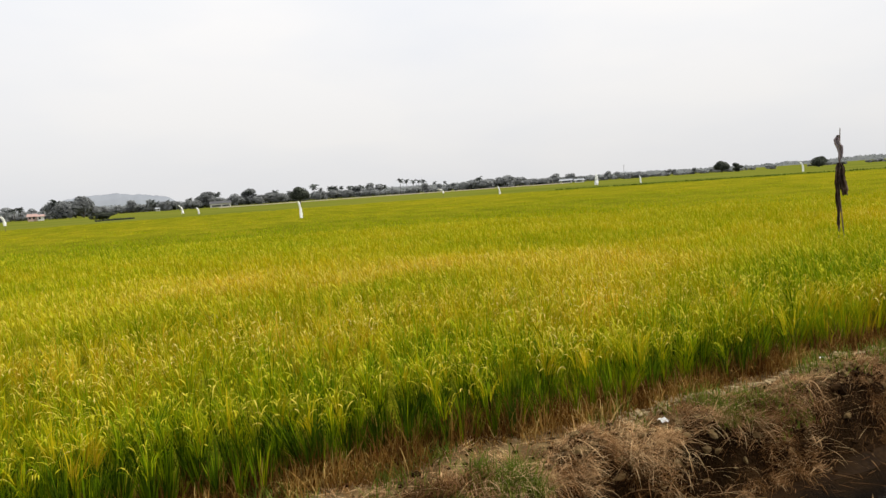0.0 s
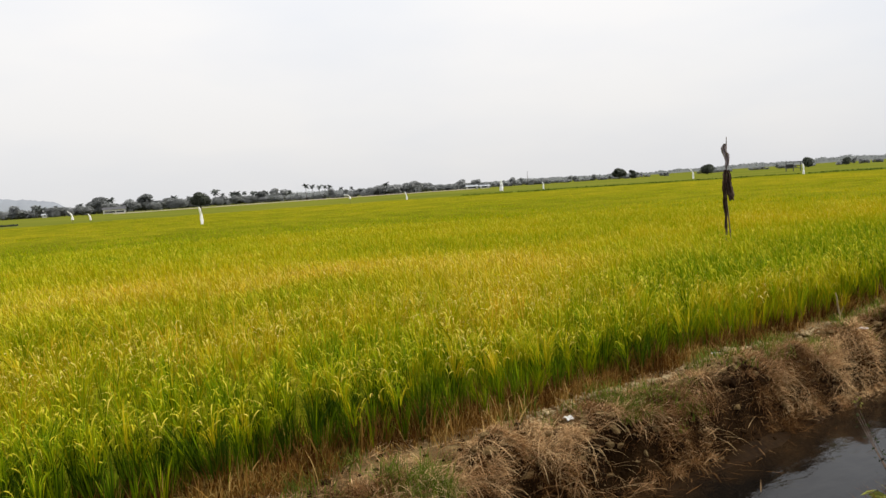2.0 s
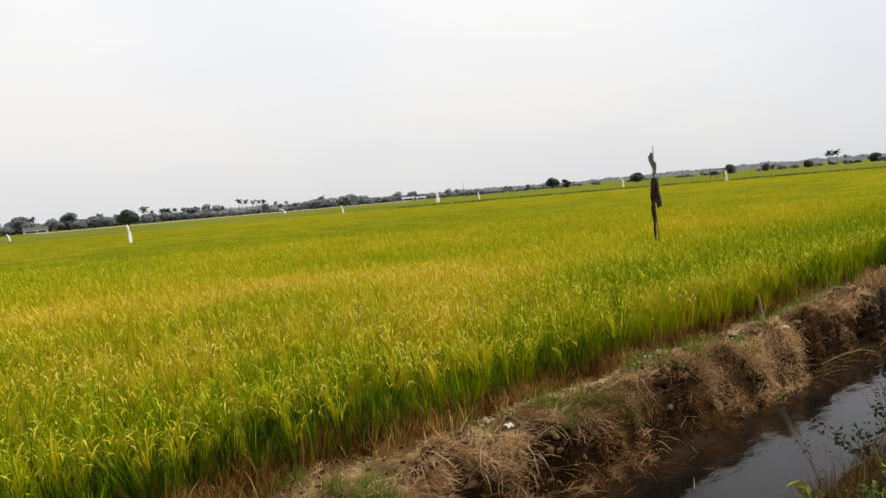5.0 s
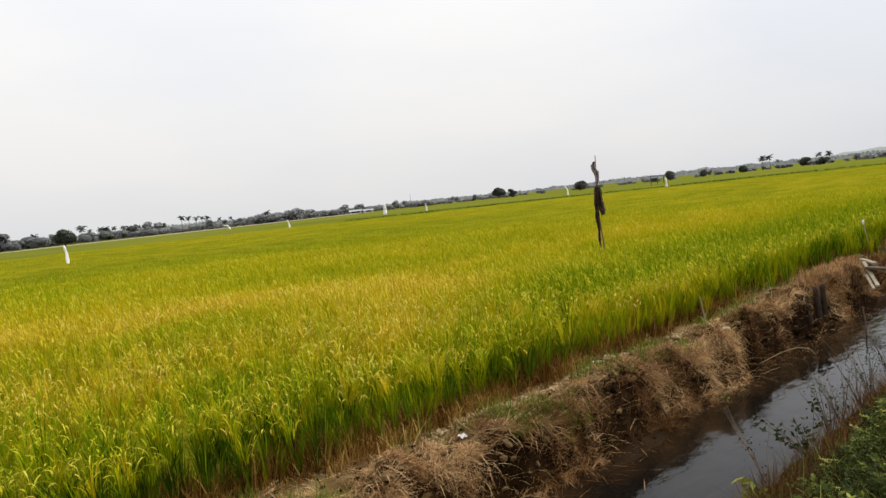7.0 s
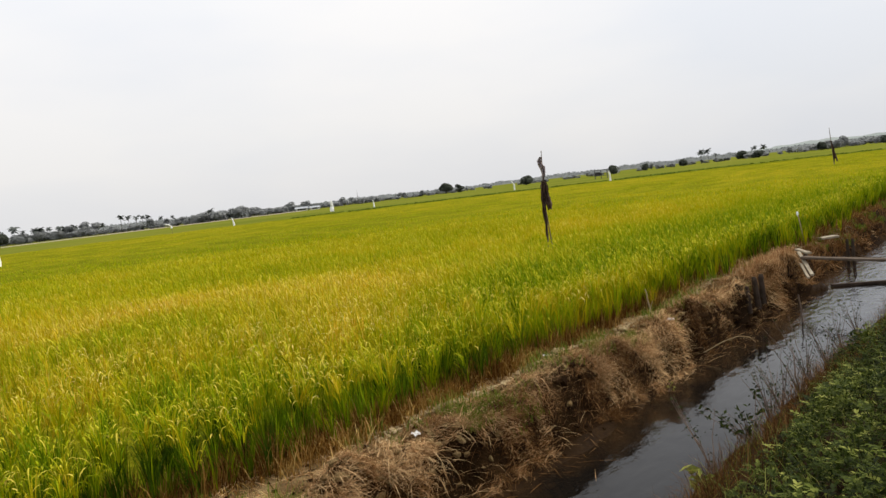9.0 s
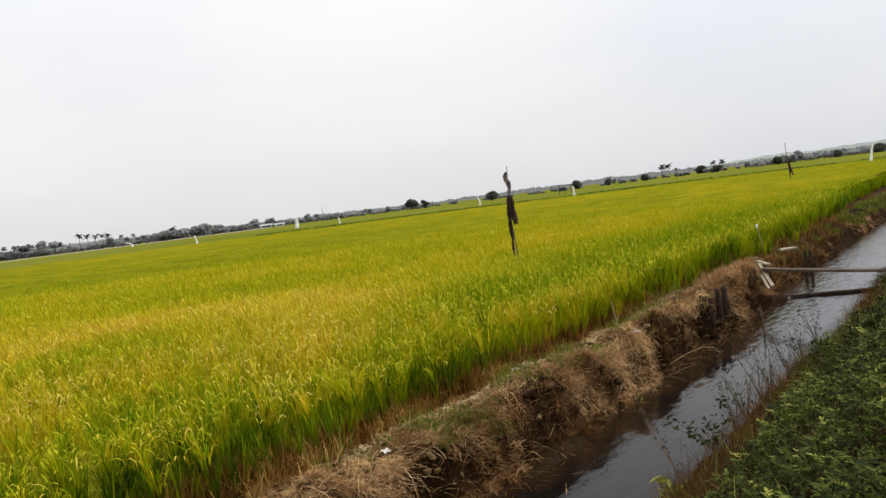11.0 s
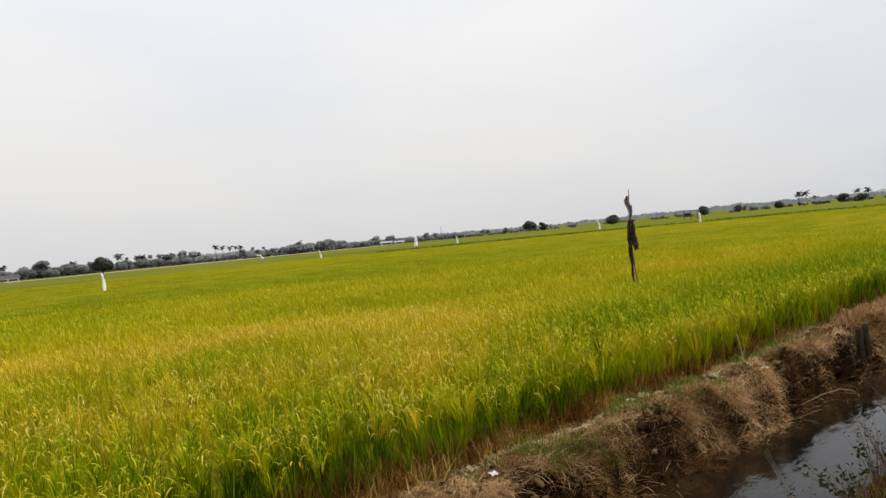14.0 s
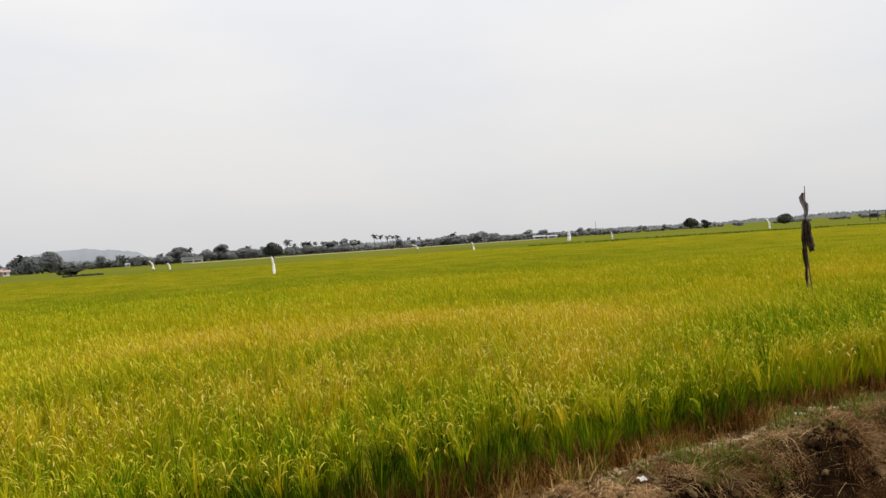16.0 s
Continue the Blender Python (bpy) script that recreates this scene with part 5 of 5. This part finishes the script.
def make_palm(seed, bend, h=8.0, reach=3.3):
    r = random.Random(seed)
    e = thing("palm_tree", (0, -900, 0), "tall thin coconut palm against the sky", "palm", "coconut palms")
    pts = [(bend * (i / 6) ** 2, 0, h * i / 6) for i in range(7)]
    part("trunk", tube(bmesh.new(), pts, [0.24, 0.18, 0.16, 0.15, 0.14, 0.13, 0.12], 7), M_BARK, e)
    top = Vector(pts[-1])
    for k in range(20):
        a, rise = k * 2.4, r.uniform(-0.7, 2.0)
        bm = bmesh.new()
        ln, prev = reach * r.uniform(0.85, 1.15), None
        for i in range(7):
            f = i / 6
            c = top + Vector((math.cos(a) * ln * f, math.sin(a) * ln * f, rise * ln * f - 0.62 * ln * f * f * (0.75 + 0.8 * rise)))
            w = 0.23 * reach * math.sin(math.pi * min(0.15 + f * 0.85, 1)) + 0.03
            s = Vector((-math.sin(a), math.cos(a), 0)) * w
            row = [bm.verts.new(c - s - Vector((0, 0, w * 0.6))), bm.verts.new(c), bm.verts.new(c + s - Vector((0, 0, w * 0.6)))]
            if prev:
                bm.faces.new((prev[0], row[0], row[1], prev[1]))
                bm.faces.new((prev[1], row[1], row[2], prev[2]))
            prev = row
        part("frond", bm, M_PALM, e)
    return e


palms = [make_palm(1, 0.6), make_palm(2, -0.9), make_palm(3, 0.5, 8.4, 2.5), make_palm(4, -0.4, 8.4, 2.3), make_palm(5, 0.3, 8.0, 2.2), make_palm(6, -0.3, 8.0, 2.3)]

# the far wood's edge
r = random.Random(77)
az = -9.0
while az < 88:
    d = tree_line(az)
    low = float(np.interp(az, [-9, 21.5, 23, 26.5, 28.5, 29.5, 32, 36, 42, 46, 70, 74, 88], [0.9, 0.8, 0.62, 0.6, 0.7, 0.92, 0.86, 0.6, 0.52, 0.36, 0.3, 0.42, 0.46]))
    s = low * r.uniform(0.7, 1.3)
    if az < 50 or az > 74 or r.random() < 0.6:
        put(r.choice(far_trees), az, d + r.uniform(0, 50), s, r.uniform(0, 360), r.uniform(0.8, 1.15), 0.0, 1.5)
    az += r.uniform(0.18, 0.42)
# the nearer dark trees: direction, distance, scale, kind, flatness
for a, d, s, k, fl in ((-1.2, 500, 1.5, 1, 1.0), (-0.5, 470, 1.75, 1, 1.15), (0.2, 455, 1.75, 1, 1.1), (0.75, 430, 1.8, 0, 1.25), (1.5, 450, 1.2, 0, 1.0), (-1.0, 480, 1.5, 0, 1.1), (2.0, 235, 0.62, 1, 0.7),
                       (6.2, 520, 1.5, 1, 1.0), (6.9, 520, 1.4, 0, 1.0), (7.6, 500, 1.3, 1, 1.0), (8.3, 480, 1.4, 0, 0.9), (9.1, 520, 1.8, 2, 1.0), (9.5, 540, 2.1, 1, 1.0),
                       (11.4, 510, 1.4, 0, 1.1), (12.2, 515, 1.8, 2, 1.0), (13.0, 510, 1.5, 1, 1.0), (13.8, 520, 1.8, 0, 1.0), (14.7, 520, 1.6, 1, 1.0), (15.5, 520, 1.5, 2, 0.9),
                       (16.05, 300, 1.25, 0, 1.2), (17.5, 520, 1.7, 1, 1.0), (18.6, 520, 1.5, 0, 1.1), (19.7, 520, 1.5, 1, 1.0), (20.6, 520, 1.6, 2, 0.9), (21.5, 510, 1.5, 1, 1.0),
                       (29.0, 430, 1.3, 1, 0.9), (40.2, 430, 0.85, 0, 1.0), (48.3, 400, 1.25, 0, 1.05), (49.4, 390, 0.8, 2, 0.85), (54.65, 330, 1.15, 0, 0.95), (61.35, 360, 0.92, 0, 0.9),
                       (63.7, 370, 0.72, 0, 0.9), (66.45, 360, 0.72, 0, 0.9), (68.9, 380, 0.5, 1, 0.7), (70.55, 390, 0.72, 1, 1.0), (71.6, 350, 0.5, 1, 1.15), (75.7, 350, 0.72, 0, 0.95),
                       (79.5, 350, 0.7, 0, 0.9), (81.9, 350, 0.75, 1, 0.9)):
    # trees beyond 400 m take the leaf colour with more haze in it
    hazed = d > 400
    put(mid_trees[k] if hazed else near_trees[k], a, d, s * (1.0 if a < 15 else 0.78 if d > 415 else 0.9), (a * 77) % 360, fl * (0.86 if 5 < a < 15 else 1.4 if a > 58 else 1.0), -0.5 * s - (0.8 if a > 58 else 0.6 if a > 53 else 0.0), 1.2)
for a, d, s, k in ((5.3, 560, 0.85, 0), (5.7, 560, 0.7, 1), (9.95, 560, 1.1, 0), (17.15, 540, 1.15, 1), (18.4, 540, 0.95, 0), (18.8, 540, 0.9, 1), (20.3, 540, 0.85, 0), (20.8, 540, 0.85, 1),
                   (23.9, 470, 1.03, 2), (24.44, 470, 0.96, 3), (24.92, 475, 0.92, 2), (25.35, 470, 0.88, 3), (25.8, 470, 0.88, 2), (26.6, 480, 0.7, 3), (-1.0, 470, 1.1, 1),
                   (67.72, 400, 0.74, 0), (68.28, 400, 0.72, 1), (68.75, 400, 0.48, 5), (72.06, 390, 0.6, 0), (71.4, 390, 0.56, 1), (-3.5, 520, 0.85, 0), (-3.1, 520, 0.85, 1), (6.4, 560, 0.8, 4), (8.0, 560, 0.85, 5), (11.9, 550, 0.9, 1), (12.7, 550, 0.8, 4), (14.2, 545, 0.95, 0), (15.2, 545, 0.85, 5), (17.7, 540, 0.9, 4),
                   (19.3, 545, 0.95, 5), (19.9, 540, 0.85, 1), (21.4, 535, 0.8, 4), (22.1, 520, 0.85, 5), (22.7, 500, 0.75, 0), (27.4, 480, 0.7, 4), (30.2, 440, 0.75, 1)):
    put(palms[k], a, d, s, (a * 131) % 360)
for o in near_trees + mid_trees + far_trees + palms:
    for c in (*o.children_recursive, o):
        bpy.data.objects.remove(c)


def house(azimuth, dist, width, depth, wall_h, roof_h, wall, roof, label, openings, turn=0.0, roof_label="pitched metal roof"):
    e = thing("house", at(azimuth, dist), label, "house", "far houses", -azimuth + turn)
    bm = bmesh.new()
    box(bm, (0, 0, wall_h / 2), (width, depth, wall_h), 0.04)
    part("wall", bm, wall, e)
    bm = bmesh.new()
    o = 0.6
    v = [bm.verts.new(p) for p in ((-width / 2 - o, -depth / 2 - o, wall_h - 0.1), (width / 2 + o, -depth / 2 - o, wall_h - 0.1), (width / 2 + o, depth / 2 + o, wall_h - 0.1),
                                   (-width / 2 - o, depth / 2 + o, wall_h - 0.1), (-width / 2 - o * 0.5, 0, wall_h + roof_h), (width / 2 + o * 0.5, 0, wall_h + roof_h))]
    for f in ((0, 1, 5, 4), (2, 3, 4, 5), (1, 2, 5), (3, 0, 4), (3, 2, 1, 0)):
        bm.faces.new([v[i] for i in f])
    part("roof", bm, roof, e, roof_label)
    for x, w, z, h in openings:
        bm = bmesh.new()
        box(bm, (x, -depth / 2 - 0.02, z), (w, 0.1, h), 0.02)
        window = part("window", bm, M_WINDOW, e, "dark opening")
        bm = bmesh.new()
        for sx, sz, fw, fh in ((0, h / 2, w + 0.16, 0.08), (0, -h / 2, w + 0.16, 0.08), (-w / 2, 0, 0.08, h), (w / 2, 0, 0.08, h)):
            box(bm, (x + sx, -depth / 2 - 0.06, z + sz), (fw, 0.1, fh))
        part("window_frame", bm, M_WOOD, window)
    return e


house(-1.95, 420, 3.0, 4, 2.3, 0.9, M_WHITEWALL, M_REDROOF, "small white house with a red roof among trees", [(-0.5, 0.9, 1.4, 1.0)])
house(-2.45, 425, 4.2, 5, 2.5, 1.2, M_PINKWALL, M_REDROOF, "pinkish house with a red roof among trees", [(0.6, 0.9, 1.6, 1.0), (-1.2, 0.9, 1.6, 1.0)])
house(5.65, 540, 2.8, 4, 1.7, 0.8, M_WHITEWALL, M_GREYROOF, "small white hut by the far trees", [(0.3, 0.8, 1.2, 1.0)])
house(10.1, 480, 12.5, 7, 2.3, 1.5, M_WHITEWALL, M_DARKROOF, "long low white house with a dark roof", [(-2.5, 5.5, 0.9, 0.9), (3.2, 4.2, 0.9, 0.9)], 0, "dark roof")
house(36.9, 410, 6.5, 6, 1.5, 0.8, M_WHITEWALL, M_GREYROOF, "long low white building at the wood's edge", [(0, 4.5, 0.9, 0.8)])
house(37.9, 405, 5.0, 6, 1.3, 0.7, M_WHITEWALL, M_GREYROOF, "long low white building at the wood's edge", [(0, 3.0, 0.9, 0.8)])

mast = thing("mast", at(41.3, 430), "thin distant mast above the trees", "mast")
part("pole", tube(bmesh.new(), [(0, 0, 0), (0, 0, 4), (0, 0, 8.2)], [0.16, 0.12, 0.08], 6), M_BARK, mast)

# an open field hut on posts
hut = thing("field_hut", at(60.4, 236), "open field hut on posts with a flat dark roof", "hut", "", -60.4)
for x in (-1.9, 0, 1.9):
    for y in (-1.2, 1.2):
        part("post", tube(bmesh.new(), [(x, y, 0), (x, y, 2.1)], [0.11, 0.10], 6), M_DARKROOF, hut)
bm = bmesh.new()
box(bm, (0, 0, 2.2), (4.3, 3.2, 0.14), 0.03)
part("roof", bm, M_DARKROOF, hut, "dark sheet roof")
bm = bmesh.new()
box(bm, (-1.0, 1.2, 1.2), (1.7, 0.08, 0.9), 0.02)
part("back_wall", bm, M_DARKROOF, hut)
bm = bmesh.new()
box(bm, (0, -1.25, 1.25), (4.0, 0.07, 0.1), 0.01)
part("rail", bm, M_DARKWOOD, hut)
bm = bmesh.new()
box(bm, (0, 0, 0.75), (4.2, 2.7, 0.1), 0.02)
part("floor", bm, M_DARKROOF, hut)
hut.scale = (1.0, 1.0, 1.25)

# a dark weedy bund far out in the field
bund = Pile()
n = 420
a, d = rng.uniform(1.4, 4.0, n), rng.normal(205, 1.5, n)
bund.add(leaflets(np.stack([d * np.sin(np.radians(a)), d * np.cos(np.radians(a)), rng.uniform(0, 0.3, n)], 1), rng.uniform(0.2, 0.5, n), 1.5, 0.7), 0, rng.random(n) * 0.6)
tagged(new("weedy_bund", bund.mesh("weedy_bund", (M_TREE,))), "dark weeds along a low bund in the fields", "weeds", kind="stuff")

# the weedy bund that ends the rice
edge_bund = Pile()
n = 13000
a, d = rng.uniform(36, 86, n), rng.normal(120.5, 0.7, n)
k = lattice(a, a * 0, 1.3, 75) > 0.1
a, d = a[k], d[k]
edge_bund.add(leaflets(np.stack([d * np.sin(np.radians(a)), d * np.cos(np.radians(a)), rng.uniform(0.1, 0.85, len(a))], 1), rng.uniform(0.12, 0.3, len(a)), 1.8, 0.9), 0,
              np.clip(rng.beta(2, 2, len(a)), 0, 1))
tagged(new("field_bund", edge_bund.mesh("field_bund", (M_GRASS,))), "low dark green weeds along the rice field's far edge", "weeds", kind="stuff")

# a pale earth track along the foot of the woods
ta = np.radians(np.linspace(10, 37, 90))
tv = np.concatenate([np.stack([q * np.sin(ta), q * np.cos(ta), z + 0.12 * (lattice(np.degrees(ta), ta * 0, 0.8, 76) - 0.5)], 1) for q, z in ((392, -0.05), (394, 0.28), (398, 0.32), (401, -0.05))])
ti = np.arange(89)
tf = np.concatenate([np.stack([k * 90 + ti, k * 90 + ti + 1, k * 90 + 91 + ti, k * 90 + 90 + ti], 1) for k in range(3)])
tagged(new("far_track", mesh_np("far_track", tv, tf, None, (M_STONE,), None, True)), "pale raised earth track at the foot of the woods", "track", kind="structure")

# woods far behind the fields, with the haze put into their colour
far_wood = Pile()
n = 9000
a = rng.uniform(-14, 94, n)
def wood_top(a):
    low = np.interp(a, [-14, 28, 46, 94], [6.0, 4.6, 2.0, 3.4])
    return low + 4.0 * lattice(a, a * 0, 1.6, 71) * lattice(a, a * 0, 6.0, 72) + 1.6 * lattice(a, a * 0, 0.45, 73)


top = wood_top(a)
d = rng.uniform(860, 960, n)
ra = np.linspace(-14, 94, 900)
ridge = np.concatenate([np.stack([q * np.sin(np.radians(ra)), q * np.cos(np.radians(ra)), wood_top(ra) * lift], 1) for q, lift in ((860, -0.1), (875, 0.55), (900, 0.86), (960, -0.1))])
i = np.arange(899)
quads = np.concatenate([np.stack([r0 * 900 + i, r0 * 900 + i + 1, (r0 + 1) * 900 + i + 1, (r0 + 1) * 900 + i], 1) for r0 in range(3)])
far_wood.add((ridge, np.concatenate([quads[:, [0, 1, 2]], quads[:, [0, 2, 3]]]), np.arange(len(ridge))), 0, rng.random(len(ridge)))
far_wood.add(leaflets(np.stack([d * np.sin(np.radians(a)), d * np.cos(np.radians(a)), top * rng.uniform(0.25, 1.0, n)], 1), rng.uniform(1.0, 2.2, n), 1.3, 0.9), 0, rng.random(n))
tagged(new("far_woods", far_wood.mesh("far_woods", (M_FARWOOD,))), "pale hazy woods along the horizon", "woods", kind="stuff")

# ---- far hills ----
def hill(az0, az1, dist, profile, seed, mat, label):
    a = np.linspace(az0, az1, 60)
    f = (a - az0) / (az1 - az0)
    h = np.interp(f, np.linspace(0, 1, len(profile)), profile) * dist * 0.01745 * np.clip(np.minimum(f, 1 - f) * 8, 0, 1) ** 0.6
    h = np.maximum(h + dist * (0.0020 * (lattice(a * 3, a * 0, 1.0, seed) - 0.5) + 0.0012 * (lattice(a * 9, a * 0, 1.0, seed) - 0.5)) * (h > 0), 0)
    v, k = [], len(a)
    for row, (lift, back) in enumerate(((0, 0), (0.6, 40), (1, 120), (0, 300))):
        v.append(np.stack([(dist + back) * np.sin(np.radians(a)), (dist + back) * np.cos(np.radians(a)), h * lift - (2 if lift == 0 else 0)], 1))
    v = np.concatenate(v)
    f4 = [(r0 * k + i, r0 * k + i + 1, (r0 + 1) * k + i + 1, (r0 + 1) * k + i) for r0 in range(3) for i in range(k - 1)]
    tagged(new("hill", mesh_np("hill", v, f4, None, (mat,), None, True)), label, "hill", kind="structure")


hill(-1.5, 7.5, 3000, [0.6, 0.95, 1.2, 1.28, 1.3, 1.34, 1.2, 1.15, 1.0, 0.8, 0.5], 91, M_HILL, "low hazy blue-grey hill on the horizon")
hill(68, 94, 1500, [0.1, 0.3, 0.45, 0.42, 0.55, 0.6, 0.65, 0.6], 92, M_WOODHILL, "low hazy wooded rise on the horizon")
